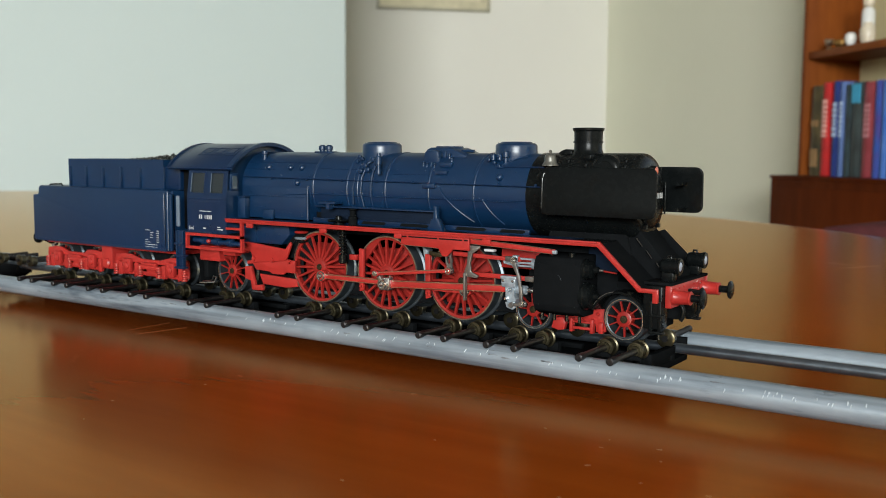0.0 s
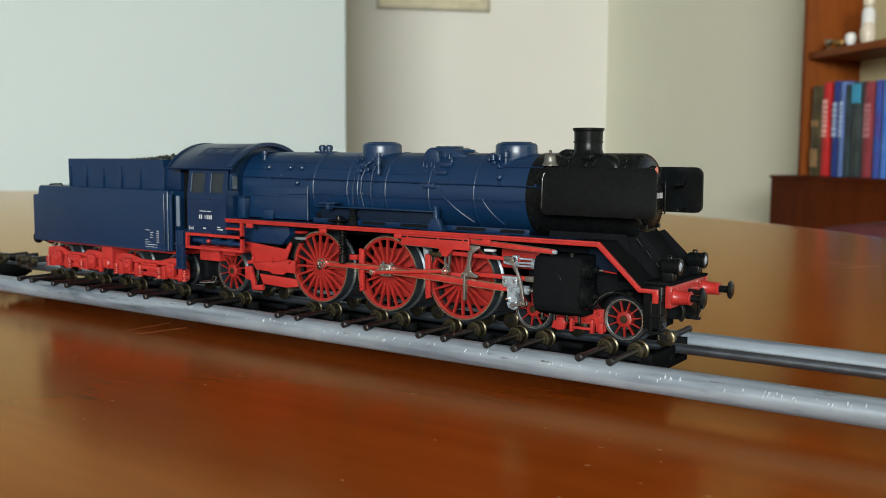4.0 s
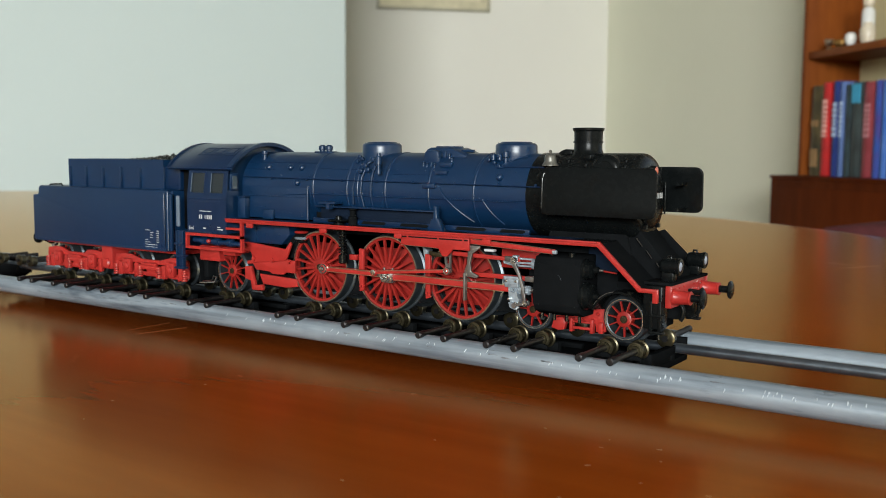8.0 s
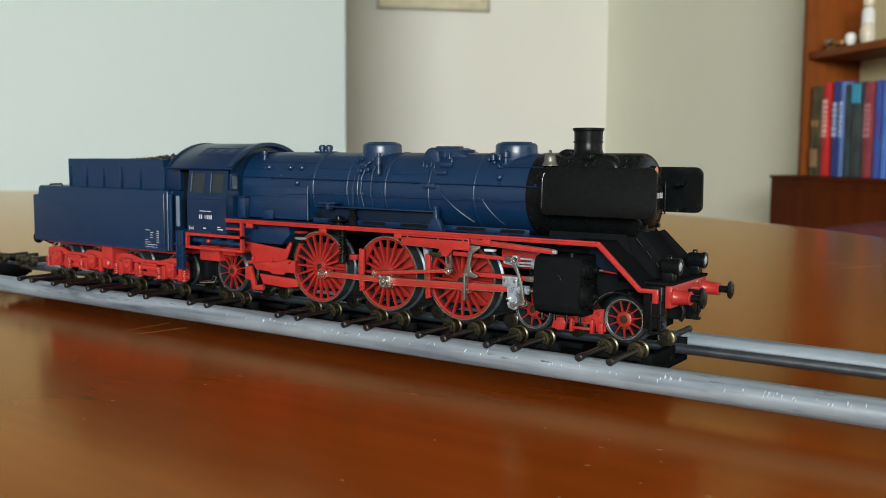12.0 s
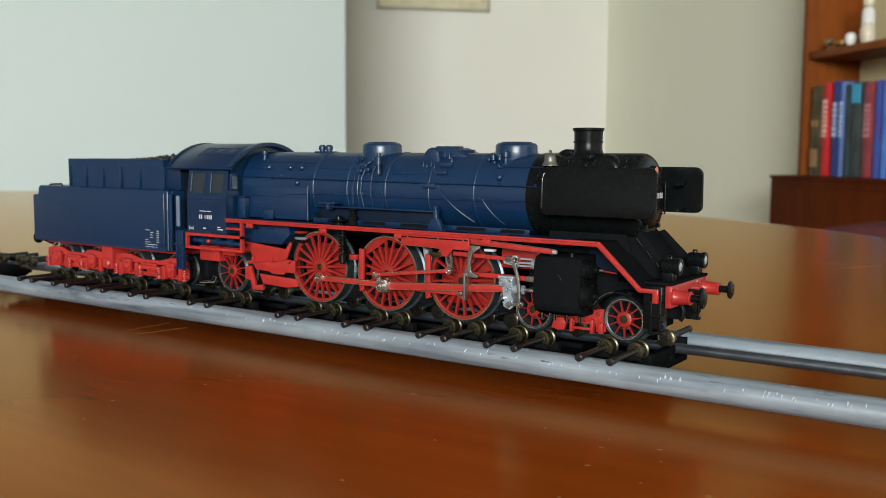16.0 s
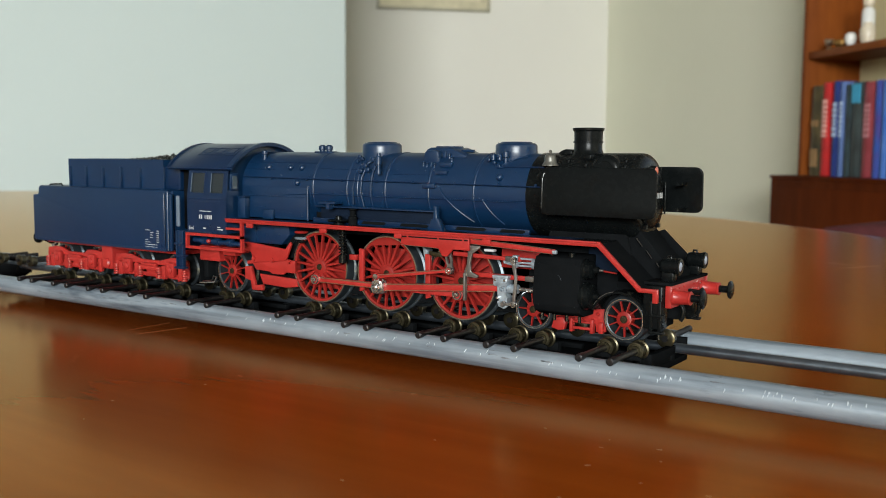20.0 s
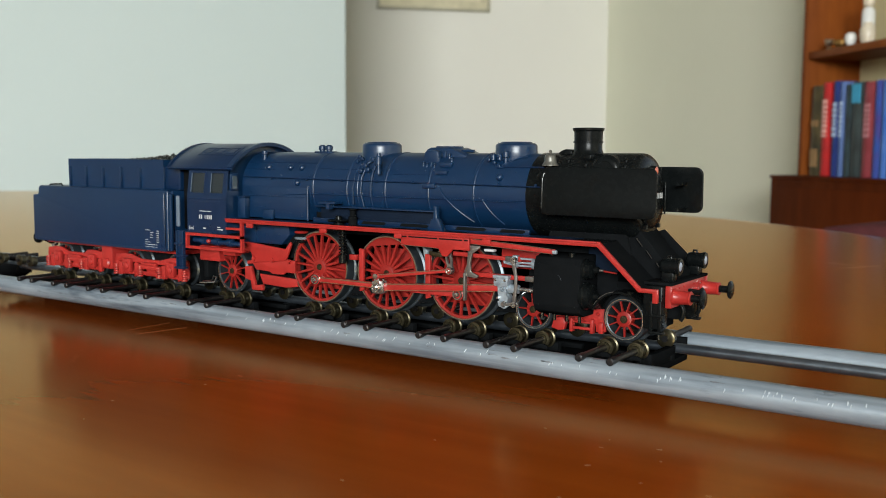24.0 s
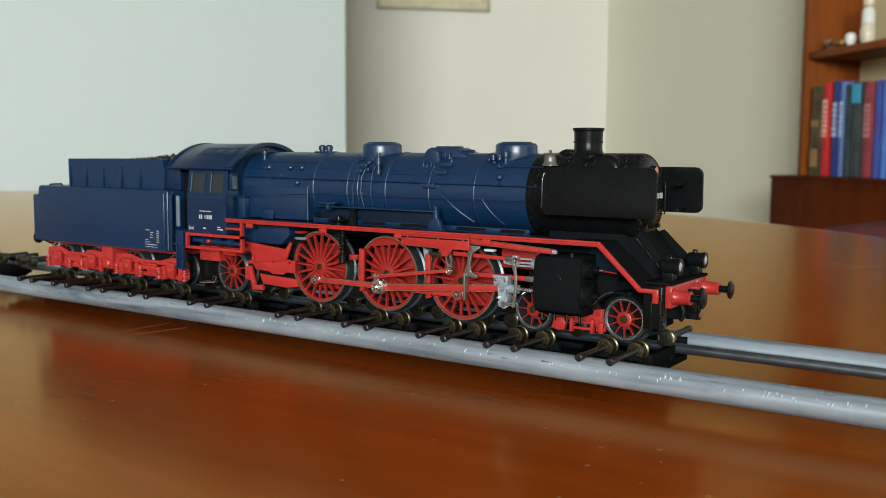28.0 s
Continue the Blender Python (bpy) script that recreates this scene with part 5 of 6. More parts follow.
    part("frame_stretcher", prism([(52.8, 4.4), (58.0, 4.6), (61.0, 5.2), (65.0, 4.8), (65.0, 3.9), (60.0, 3.7), (52.8, 3.5)], -7.6, -6.8, None, 0.12), RED, bf)
    for x, z1 in ((58.9, 4.4), (64.6, 4.6)):
        part("frame_post", box(x - 0.4, x + 0.4, -9.4, -7.6, 1.0, z1, 0.12), RED, bf)
    part("frame_bar", box(59.2, 64.4, -9.0, -8.2, 1.7, 2.4, 0.12), RED, bf)
    part("frame_bar", box(59.2, 64.4, -8.6, -7.8, 3.3, 3.8, 0.1), RED, bf)
    part("axle_guard", prism([(53.2, 1.4), (54.0, 4.2), (56.6, 4.4), (57.4, 3.0), (56.8, 1.2), (55.2, 0.9)], -9.2, -7.6, None, 0.2), RED, bf)
    part("axle_guard", box(66.4, 67.6, -9.2, -7.8, 1.2, 4.0, 0.2), RED, bf)
    part("guard_bolt", turned(bmesh.new(), [(0.3, -0.4), (0.45, -0.2), (0.45, 0.2)], (66.0, -8.4, 6.0), 'Y', 10), RED, bf)
    part("bogie_frame", prism([(52.0, 4.6), (66, 3.6), (68.5, 3.8), (68, 7.0), (52, 6.0)], 6.6, 7.6, None, 0.15), RED, LOCO, "red leading bogie frame")


def hoop_arc(cx, cz, r, a0, a1, y0, y1, t=0.5, n=16):
    pts = [(cx + r * math.cos(radians(a0 + (a1 - a0) * k / n)), cz + r * math.sin(radians(a0 + (a1 - a0) * k / n))) for k in range(n + 1)]
    pts += [(cx + (r - t) * math.cos(radians(a1 - (a1 - a0) * k / n)), cz + (r - t) * math.sin(radians(a1 - (a1 - a0) * k / n))) for k in range(n + 1)]
    return prism(pts, y0, y1)


def chassis():
    # ash pan, trailing truck and brake gear
    part("ash_pan", prism([(-58, 24.0), (-37.5, 24.0), (-37.0, 20.6), (-40.5, 17.4), (-58, 17.4)], -11.4, 11.4, None, 0.25), BLUE, LOCO, "blue ash pan")
    bm = bmesh.new()
    rivets(bm, [(-50, -11.4, 21.5), (-47.0, -11.4, 20.2), (-44.0, -11.4, 22.4), (-41.5, -11.4, 20.4)], 0.4)
    part("ash_pan_bolt", bm, BLUE, LOCO)
    part("ash_pan_rib", box(-52.0, -51.3, -11.7, -11.3, 17.8, 23.6, 0.1), BLUE, LOCO)
    part("ash_pan_ledge", box(-57.5, -41.0, -11.8, -11.3, 22.6, 23.2, 0.1), BLUE, LOCO)
    part("frame_plate", prism([(-57.6, 17.4), (-55.2, 17.6), (-38.4, 16.2), (-36.2, 18.6), (-35.8, 17.8), (-38.2, 12.6), (-52.4, 11.0), (-53.4, 14.4), (-57.6, 14.8)], -12.0, -11.2, None, 0.15), RED, LOCO, "red rear frame plate")
    tr = part("trailing_frame", prism([(-55.8, 10.4), (-53.2, 10.6), (-51.8, 8.8), (-46.0, 8.6), (-44.6, 7.9), (-40.0, 8.0), (-38.8, 8.8), (-35.0, 8.8), (-35.0, 12.6), (-39, 13.0), (-51.6, 11.8), (-52.2, 12), (-55.8, 11.4)], -11.4, -10.4, None, 0.15), RED, LOCO, "red trailing truck frame")
    part("truck_beam", prism([(-51.5, 7.4), (-35.0, 6.8), (-35.0, 4.4), (-40, 3.8), (-50, 4.2)], -10.2, -9.2, None, 0.15), RED, tr)
    part("truck_end", prism([(-56.2, 9.6), (-53.6, 9.8), (-51.8, 3.8), (-48.6, 4.2), (-48.4, 2.4), (-53.0, 2.2), (-53.8, 5.2), (-56.2, 5.6)], -12.0, -10.8, None, 0.15), RED, tr)
    for x in (-53, -45, -38):
        part("frame_bolt", turned(bmesh.new(), [(0.7, -0.5), (0.7, 0.2)], (x + 1, -12.0, 12.4), 'Y', 10), RED, tr)
    for x in (-8.2, 15.6):
        h = part("brake_hanger", prism([(x - 0.9, 18.2), (x + 0.9, 18.2), (x + 0.8, 6.0), (x - 0.6, 5.6)], -11.8, -10.8, None, 0.15), RED, LOCO, "red brake hanger")
        if x > 0:
            part("brake_shoe", prism([(x - 2.6, 20.5), (x - 0.8, 19.2), (x - 0.4, 14.0), (x - 1.3, 13.8), (x - 1.8, 17.0)], -10.8, -8.0, None, 0.15), GREY_CAST, h, "pale bare metal brake shoe")
        part("hanger_pin", turned(bmesh.new(), [(0.4, -0.3), (0.4, 0.4)], (x, -11.9, 7.2), 'Y', 10), RED, h)
    # black damper cylinder with a coil
    d = part("damper", turned(bmesh.new(), [(0.7, 13.6), (1.25, 13.9), (1.25, 16.2), (0.6, 16.4), (0.6, 24.0)], (-13.8, -13.4, 0), 'Z', 20), BLACK, LOCO, "black damper cylinder with a coil")
    coil = [(-13.8 + 1.05 * math.cos(0.7 * k), -13.4 + 1.05 * math.sin(0.7 * k), 16.4 + 0.1 * k) for k in range(72)]
    part("coil", pipe(bmesh.new(), coil, 0.26, 7), BLACK, d)
    head = [(1.6, 25.0), (1.6, 25.5), (0.9, 25.6), (0.9, 26.0), (3.3, 26.1), (3.5, 26.3), (3.3, 26.5), (1.1, 26.6), (1.0, 27.4), (0.7, 27.6)]
    part("damper_head", turned(bmesh.new(), head, (-15.6, -13.0, 0), 'Z', 28), BLACK, d, "stacked black discs above the running board")
    part("damper_post", turned(bmesh.new(), [(1.3, 25.0), (1.3, 27.4), (0.9, 27.6), (0.9, 29.2), (1.2, 29.4), (1.2, 29.9)], (-11.4, -11.6, 0), 'Z', 16), BLACK_MATT, d)
    part("bracket", box(-12.0, -9.4, -12.6, -11.0, 14.8, 16.4, 0.15), RED, d)
    # dynamo pipes glimpsed above the rear driver
    g = part("motor_block", box(-41, -30, -9, 9, 13, 22, 0.6), BLACK_MATT, LOCO)
    for k, m in enumerate((BLACK, GREY_CAST, BLACK, RED)):
        part("winding", turned(bmesh.new(), [(2.0, -0.35), (2.3, 0), (2.0, 0.35)], (-33.6, -9.6, 18.8 + k * 0.95), 'Z', 20), m, g)
    part("contact_pin", turned(bmesh.new(), [(0.5, 0), (0.7, 0.4), (0.7, 2.4), (0.4, 2.8)], (-37.5, -8.0, 12.6), 'Z', 12), STEEL, g)
    part("coupling_ring", pipe(bmesh.new(), [(-80, -8.4, 2.4), (-76, -8.6, 2.8), (-74.6, -9.0, 3.4), (-74.2, -9.0, 4.6), (-72.4, -9.2, 4.4), (-72.4, -10.2, 2.9), (-76.5, -10.4, 2.4), (-79.5, -10.2, 2.2)], 0.42, 8), RIM_PALE, LOCO, "bent wire coupling loop")
    part("ladder_end", box(-79, -77, -9, 9, 4, 12, 0.2), BLACK_MATT, LOCO)


def inner_frames():
    part("main_frame", box(-47, 45, -6, 6, 3.4, 22, 0.3), BLACK_MATT, LOCO, "black main frame and gear cover")
    for y in (-6.35, 6.35):
        for x in DRIVEN:
            part("horn_plate", prism([(x - 7, 4.5), (x + 7, 4.5), (x + 9, 11), (x + 7, 18.5), (x - 7, 18.5), (x - 9, 11)], y - 0.3, y + 0.3, None, 0.1), RED_WHEEL, LOCO, "red frame plate behind the wheel")
    part("rear_frame", box(-79, -47, -5.5, 5.5, 2.6, 16.5, 0.3), BLACK_MATT, LOCO)
    part("front_frame", box(45, 80.5, -5.8, 5.8, 3.0, 14.5, 0.3), BLACK_MATT, LOCO)


def wheels():
    for k, x in enumerate(DRIVEN):
        for s in (-1, 1):
            w = spoked_wheel(LOCO, "driving_wheel", x, 8.9 * s, 11.1, 20, HUB_Z, s, True, (34 if x == 0.0 else 0))
            MOVING[f"driver{k}{'n' if s < 0 else 'f'}"] = (w, x, 8.9 * s)
        part("axle", turned(bmesh.new(), [(1.4, -8), (1.4, 8)], (x, 0, HUB_Z), 'Y', 16), GUN, LOCO)
    for x, r, n, name in ((-64.1, 7.2, 12, "trailing_wheel"), (48.3, 5.65, 9, "leading_wheel"), (73.7, 5.65, 11, "leading_wheel")):
        for s in (-1, 1):
            w = spoked_wheel(LOCO, name, x, 8.9 * s, r, n, r + 0.1, s)
            w.matrix_basis = w.matrix_basis @ pose(0, 0, 0, ry=8 if x > 60 else 0)
        part("axle", turned(bmesh.new(), [(1.0, -8), (1.0, 8)], (x, 0, r + 0.1), 'Y', 14), GUN, LOCO)


# ---- rods and valve gear: each is built about its own pin --------------------
def bar_between(length, h0, h1, y0, y1, eye0=0.0, eye1=0.0):
    bm = prism([(0, -h0 / 2), (length, -h1 / 2), (length, h1 / 2), (0, h0 / 2)], y0, y1, None, 0.12)
    for x, e in ((0, eye0), (length, eye1)):
        if e:
            turned(bm, [(e * 0.85, y0 - 0.15), (e, y0), (e, y1), (e * 0.85, y1 + 0.1)], (x, 0, 0), 'Y', 20)
    return bm


MAIN_L, ECC_L, LINK_L = 41.6, 25.2, 4.9
PIN_Z = 11.2                      # crosshead pin height
LINK_AT = Vector((25.0, 0, 19.6))  # link pivot
RET_R, RET_LAG = 1.05, -80.0


def crank_nut(x):
    """A collar with a ring groove and a six-sided nut on it."""
    bm = hoop(bmesh.new(), [(1.5, -12.3), (1.5, -12.85), (1.4, -13.0), (1.15, -13.0), (1.05, -12.8), (1.05, -12.3)], (x, 0, 0), 'Y', 24)
    turned(bm, [(0.35, -13.5), (0.6, -13.45), (0.72, -13.3), (0.72, -12.5)], (x, 0, 0), 'Y', 6)
    return bm


def ringed_pin(x, z, y, r):
    """A pin end: a collar with a groove and a small domed centre."""
    bm = hoop(bmesh.new(), [(r, y + 0.9), (r, y - 0.1), (r * 0.92, y - 0.22), (r * 0.7, y - 0.22), (r * 0.6, y - 0.05), (r * 0.6, y + 0.9)], (x, 0, z), 'Y', 20)
    turned(bm, [(r * 0.3, y - 0.34), (r * 0.44, y - 0.24), (r * 0.46, y + 0.6)], (x, 0, z), 'Y', 6)
    return bm


def gear():
    # coupling rods, front and rear half on the same three pins
    c = part("coupling_rod", bar_between(25.86, 1.7, 1.7, -12.4, -11.4, 1.7, 1.9), RED, LOCO, "red coupling rod")
    part("crank_nut", crank_nut(0), STEEL, c, "bright steel crank nut")
    part("rod_edge", box(1.6, 24.4, -12.46, -12.3, 0.45, 0.78), RIM, c, "worn bare edge")
    f = part("coupling_rod", bar_between(25.86, 1.7, 1.7, -12.4, -11.4, 0, 1.7), RED, LOCO, "red coupling rod")
    part("crank_nut", crank_nut(25.86), STEEL, f, "bright steel crank nut")
    m = part("main_rod", bar_between(MAIN_L, 2.3, 1.7, -14.2, -13.2, 0, 1.3), RED, LOCO, "long red main rod")
    part("big_end", box(-2.0, 2.0, -15.0, -12.6, -1.9, 1.9, 0.5), STEEL, m, "bright steel big end")
    part("big_end_bolt", turned(bmesh.new(), [(0.6, -15.6), (1.1, -15.4), (1.3, -15.0), (1.3, -14.8)], (0, 0, 0), 'Y', 18), STEEL, m)
    part("big_end_ring", hoop(bmesh.new(), [(1.35, -15.2), (1.6, -15.2), (1.6, -14.9), (1.35, -14.9)], (0, 0, 0), 'Y', 24), IRON, m, "dark ring groove")
    for dx in (-1.5, 1.5):
        part("big_end_stud", turned(bmesh.new(), [(0.3, 1.7), (0.3, 2.3)], (dx, -13.8, 0), 'Z', 8), IRON, m)
    part("rod_edge", box(2.4, 38.4, -14.26, -14.1, 0.72, 1.02), RIM, m, "worn bare edge")
    part("rod_edge", box(2.4, 38.4, -14.26, -14.1, -0.98, -0.78), RIM, m, "worn bare edge")
    part("rod_edge", box(1.6, 24.4, -12.46, -12.3, -0.78, -0.58), RIM, c, "worn bare edge")
    a = math.radians(RET_LAG)
    # return crank: from the main pin to the eccentric pin, in the wheel's frame
    e = Vector((RET_R * math.cos(a), 0, -RET_R * math.sin(a)))
    p = Vector((CRANK, 0, 0))
    d = e - p
    n = Vector((-d.z, 0, d.x)).normalized() * 0.75
    bm = prism([((p + n).x, (p + n).z), ((p - n).x, (p - n).z), ((e - n * 0.9).x, (e - n * 0.9).z), ((e + n * 0.9).x, (e + n * 0.9).z)], -15.85, -15.1, None, 0.15)
    turned(bm, [(0.45, -17.05), (0.75, -17.0), (0.8, -16.7), (0.8, -15.2)], (e.x, 0, e.z), 'Y', 18)
    hoop(bm, [(1.35, -16.15), (1.0, -16.15), (0.85, -15.95), (0.85, -15.12), (1.35, -15.12)], (p.x, 0, p.z), 'Y', 22)
    turned(bm, [(0.4, -16.3), (0.62, -16.2), (0.62, -15.3)], (p.x, 0, p.z), 'Y', 6)
    rc = part("return_crank", bm, STEEL, LOCO, "bright return crank")
    ec = part("eccentric_rod", bar_between(ECC_L, 1.1, 0.95, -16.5, -15.9, 1.0, 0.95), RED, LOCO, "thin red eccentric rod")
    part("rod_pin", ringed_pin(ECC_L, 0, -16.6, 1.05), STEEL, ec)
    part("rod_edge", box(1.2, ECC_L - 1.2, -16.56, -16.4, 0.24, 0.44), RIM, ec, "worn bare edge")
    bm = bmesh.new()
    for x0, x1, z0, z1 in ((-1.0, -0.42, -3.0, -1.2), (0.42, 1.0, -3.0, -1.2), (-1.0, 1.0, -1.2, 0.4), (-0.8, 0.8, -4.4, -3.0)):
        quad_box(bm, x0, x1, -15.8, -15.2, z0, z1)
    turned(bm, [(0.95, -15.84), (0.95, -15.16)], (0, 0, -LINK_L), 'Y', 16)
    li = part("expansion_link", bm, LEVER, LOCO, "slotted steel expansion link")
    rr = part("radius_rod", bar_between(19.9, 1.2, 1.0, -15.0, -14.4, 0, 1.0), RED, LOCO, "red radius rod")
    part("rod_fork", box(16.4, 20.0, -15.3, -14.2, -0.7, 0.7, 0.2), LEVER, rr, "steel fork")
    # crosshead
    bm = soften(quad_box(bmesh.new(), -2.3, 1.9, -15.8, -12.4, 0.6, 3.3), 0.3)
    prism([(-1.4, 0.7), (1.4, 0.7), (1.2, -1.4), (1.8, -2.4), (1.4, -4.0), (-0.5, -4.0), (-1.2, -2.0)], -15.2, -12.6, bm)
    ch = part("crosshead", bm, GREY_CAST, LOCO, "pale grey crosshead")
    part("crosshead_pin", ringed_pin(0, 0, -15.4, 0.8), GREY_CAST, ch)
    part("slipper", box(-2.5, 2.2, -15.9, -12.4, 2.7, 3.5, 0.15), GREY_CAST, ch)
    part("slipper_groove", box(-2.2, 1.8, -15.95, -15.7, 1.5, 1.75, 0.05), GREY_CAST, ch)
    for dx, dz in ((-1.6, 2.3), (1.2, 2.3), (-0.9, -2.4), (1.1, -3.4)):
        part("crosshead_bolt", turned(bmesh.new(), [(0.25, -16.15), (0.4, -16.0), (0.4, -15.0)], (dx, 0, dz), 'Y', 8), STEEL, ch)
    part("crosshead_boss", turned(bmesh.new(), [(0.9, 1.2), (1.2, 1.4), (1.2, 4.2), (0.9, 4.4)], (0, -13.8, 0), 'X', 16), GREY_CAST, ch)
    part("piston_rod", pipe(bmesh.new(), [(0, -13.6, 0), (11.0, -13.6, 0)], 0.6, 12), STEEL, ch, "polished piston rod")
    part("crosshead_arm", prism([(-1.0, -3.2), (0.8, -3.2), (2.2, -4.4), (1.2, -5.2), (-0.6, -4.6)], -15.9, -15.1, None, 0.15), GREY_CAST, ch)
    un = part("union_link", bar_between(3.9, 0.8, 0.8, -16.3, -15.7, 0.7, 0.7), LEVER, LOCO, "short steel union link")
    cl = part("combination_lever", prism([(-0.5, 0.3), (0.5, 0.3), (0.62, -1.6), (1.0, -4.0), (0.95, -7.5), (0.6, -9.8), (0.42, -11.6), (-0.42, -11.6), (-0.35, -9.6), (0.1, -7.3), (0.2, -4.2), (-0.45, -1.8)], -17.0, -16.4, None, 0.12), LEVER, LOCO, "steel combination lever")
    part("lever_pin", ringed_pin(0, -11.4, -17.0, 0.75), STEEL, cl)
    part("lever_pin", ringed_pin(0, 0, -17.0, 0.8), STEEL, cl)
    MOVING.update(rear_rod=c, front_rod=f, main=m, ret=rc, ecc=ec, link=li, radius=rr, cross=ch, union=un, lever=cl)
    # fixed: slide bar, hanger, valve guide
    part("slide_bar", box(32.0, 52.0, -14.4, -13.2, 13.6, 14.8, 0.15), RED, LOCO, "red slide bar")
    part("slide_bar_end", box(48.2, 52.2, -14.7, -13.1, 13.5, 14.9, 0.2), IRON, LOCO)
    hg = part("guide_bracket", prism([(31.5, 13.6), (34.6, 13.4), (34.8, 14.1), (32.6, 15.0), (32.4, 17.4), (33.0, 19.8), (35.4, 21.4), (35.4, 22.0), (31.6, 22.0), (31.6, 19.6), (31.4, 17.0), (30.6, 15.2), (30.6, 13.8)], -16.0, -15.3, None, 0.12), IRON, LOCO, "bare metal guide bracket")
    part("bracket_post", box(30.5, 31.2, -16.5, -15.3, 7.2, 14.6, 0.12), IRON, hg)
    v = part("valve_guide", box(44.9, 46.5, -15.6, -14.0, 17.0, 20.2, 0.35), GREY_CAST, LOCO, "pale grey valve rod guide")
    for k, (y, z) in enumerate(((-15.2, 19.4), (-15.4, 18.3), (-14.6, 17.4))):
        part("guide_rod", pipe(bmesh.new(), [(42.0, -14.6, 18.3 + (z - 18.3) * 0.3), (45.5, y + 0.3, z), (50.6, -14.3, 18.3 + (z - 18.3) * 0.9)], 0.3, 10), GREY_CAST, v)
    part("guide_collar", turned(bmesh.new(), [(0.9, 50.2), (1.35, 50.4), (1.35, 51.8)], (0, -14.2, 18.2), 'X', 20), GREY_CAST, v)
    part("lifting_arm", prism([(18.6, 19.6), (22.4, 19.2), (23.0, 18.2), (20.0, 18.0), (18.4, 18.6)], -15.2, -14.4, None, 0.15), DULL_BRASS, LOCO)
    # white bulb capsule, built as a plain unlit plate
    part("bulb_capsule", box(36.4, 39.4, -15.6, -14.0, 20.6, 21.3, 0.2), WHITE, LOCO, "small white bulb capsule")


# ---- the tender -----------------------------------------------------------
def tender():
    t = thing("tender", pose(0, 0, Z0), "dark blue model coal tender on red bogies", "model tender")
    bm = prism([(-165, 12.6), (-87.2, 12.6), (-87.2, 33.2), (-160.6, 33.2), (-161.2, 32.4), (-161.6, 29.9), (-165, 29.7)], -17.0, 17.0)
    body = part("tank", soften(bm, 0.6, 4, 40), BLUE, t, "dark blue water tank body")
    bm = bmesh.new()
    quad_box(bm, -163.5, -88.2, -17.12, -16.9, 12.6, 13.4)
    part("tank_edge", bm, BLUE, body)
    bunker = bmesh.new()
    for x0, x1, y0, y1 in ((-147.2, -93.6, -13.2, -12.4), (-147.2, -93.6, 12.4, 13.2), (-147.2, -146.4, -12.4, 12.4), (-94.4, -93.6, -12.4, 12.4)):
        quad_box(bunker, x0, x1, y0, y1, 33.0, 43.3)
    bk = part("coal_bunker", bunker, BLUE, t, "blue coal bunker with ribs")
    for x in (-145.6, -136.0, -126.0, -115.8, -105.6):
        part("bunker_rib", prism([(x - 0.35, 33.2), (x + 0.35, 33.2), (x + 0.35, 40.6), (x - 0.35, 40.6)], -14.1, -13.1, None, 0.12), BLUE, bk)
    part("bunker_front", box(-93.6, -86.0, -12.4, 12.4, 33.2, 41.0, 0.4), BLUE_DARK, bk)
    part("water_lid", box(-158, -150, -6, 6, 33.2, 34.6, 0.4), BLACK, t)
    part("fill_rail", pipe(bmesh.new(), [(-157.5, -14.5, 33.0), (-157.0, -14.5, 33.6), (-150.0, -14.5, 33.9), (-149.4, -14.5, 33.2)], 0.3, 8), BLACK, t)
    part("coal_bed", prism([(-146.4, 33.4), (-94.4, 33.4), (-94.4, 42.6), (-104, 42.9), (-118, 42.0), (-146.4, 41.4)], -12.3, 12.3), COAL, bk)
    rng = random.Random(11)
    bm = bmesh.new()
    for k in range(520):
        x, y = rng.uniform(-145.5, -95.0), rng.uniform(-11.8, 11.8)
        h = 42.0 + 2.4 * max(0.0, 1 - abs(x + 103) / 22.0) * (1 - (y / 14) ** 2) + rng.uniform(-0.3, 0.4)
        s = rng.uniform(0.5, 1.15)
        m = Matrix.Translation((x, y, h)) @ Euler((rng.uniform(0, 6), rng.uniform(0, 6), rng.uniform(0, 6))).to_matrix().to_4x4() @ Matrix.Diagonal((s * rng.uniform(0.7, 1.4), s, s * rng.uniform(0.6, 1.0), 1))
        v = [bm.verts.new(m @ Vector(c)) for c in ((1, 0, 0.2), (-1, 0.2, 0), (0.1, 1, 0), (0, -1, 0.15), (0.2, 0, 1), (0, 0.1, -1))]
        for f in ((0, 2, 4), (2, 1, 4), (1, 3, 4), (3, 0, 4), (2, 0, 5), (1, 2, 5), (3, 1, 5), (0, 3, 5)):
            bm.faces.new([v[i] for i in f])
    tagged(part("coal", bm, COAL, t, "heap of small shiny black coal lumps"), kind="stuff")
    # front corner, grab strips, steps
    part("front_wall", box(-87.2, -86.2, -15.5, 15.5, 13, 33, 0.3), BLUE, t)
    for s in (-1, 1):
        part("grab_strip", box(-83.0, -81.4, *sorted((16.4 * s, 17.1 * s)), 21.4, 31.6, 0.3), PALE_EDGE if s < 0 else BLUE, t, "pale blue-grey grab strip")
        part("front_post", box(-86.6, -85.4, *sorted((16.0 * s, 17.0 * s)), 13.0, 32.0, 0.25), BLUE, t)
        part("hand_rail", pipe(bmesh.new(), [(-88.3, 17.3 * s, 32.2), (-88.3, 17.6 * s, 31.6), (-88.3, 17.6 * s, 14.6), (-88.3, 17.2 * s, 14.0)], 0.24, 12), BLUE, t, "thin blue front corner rail")
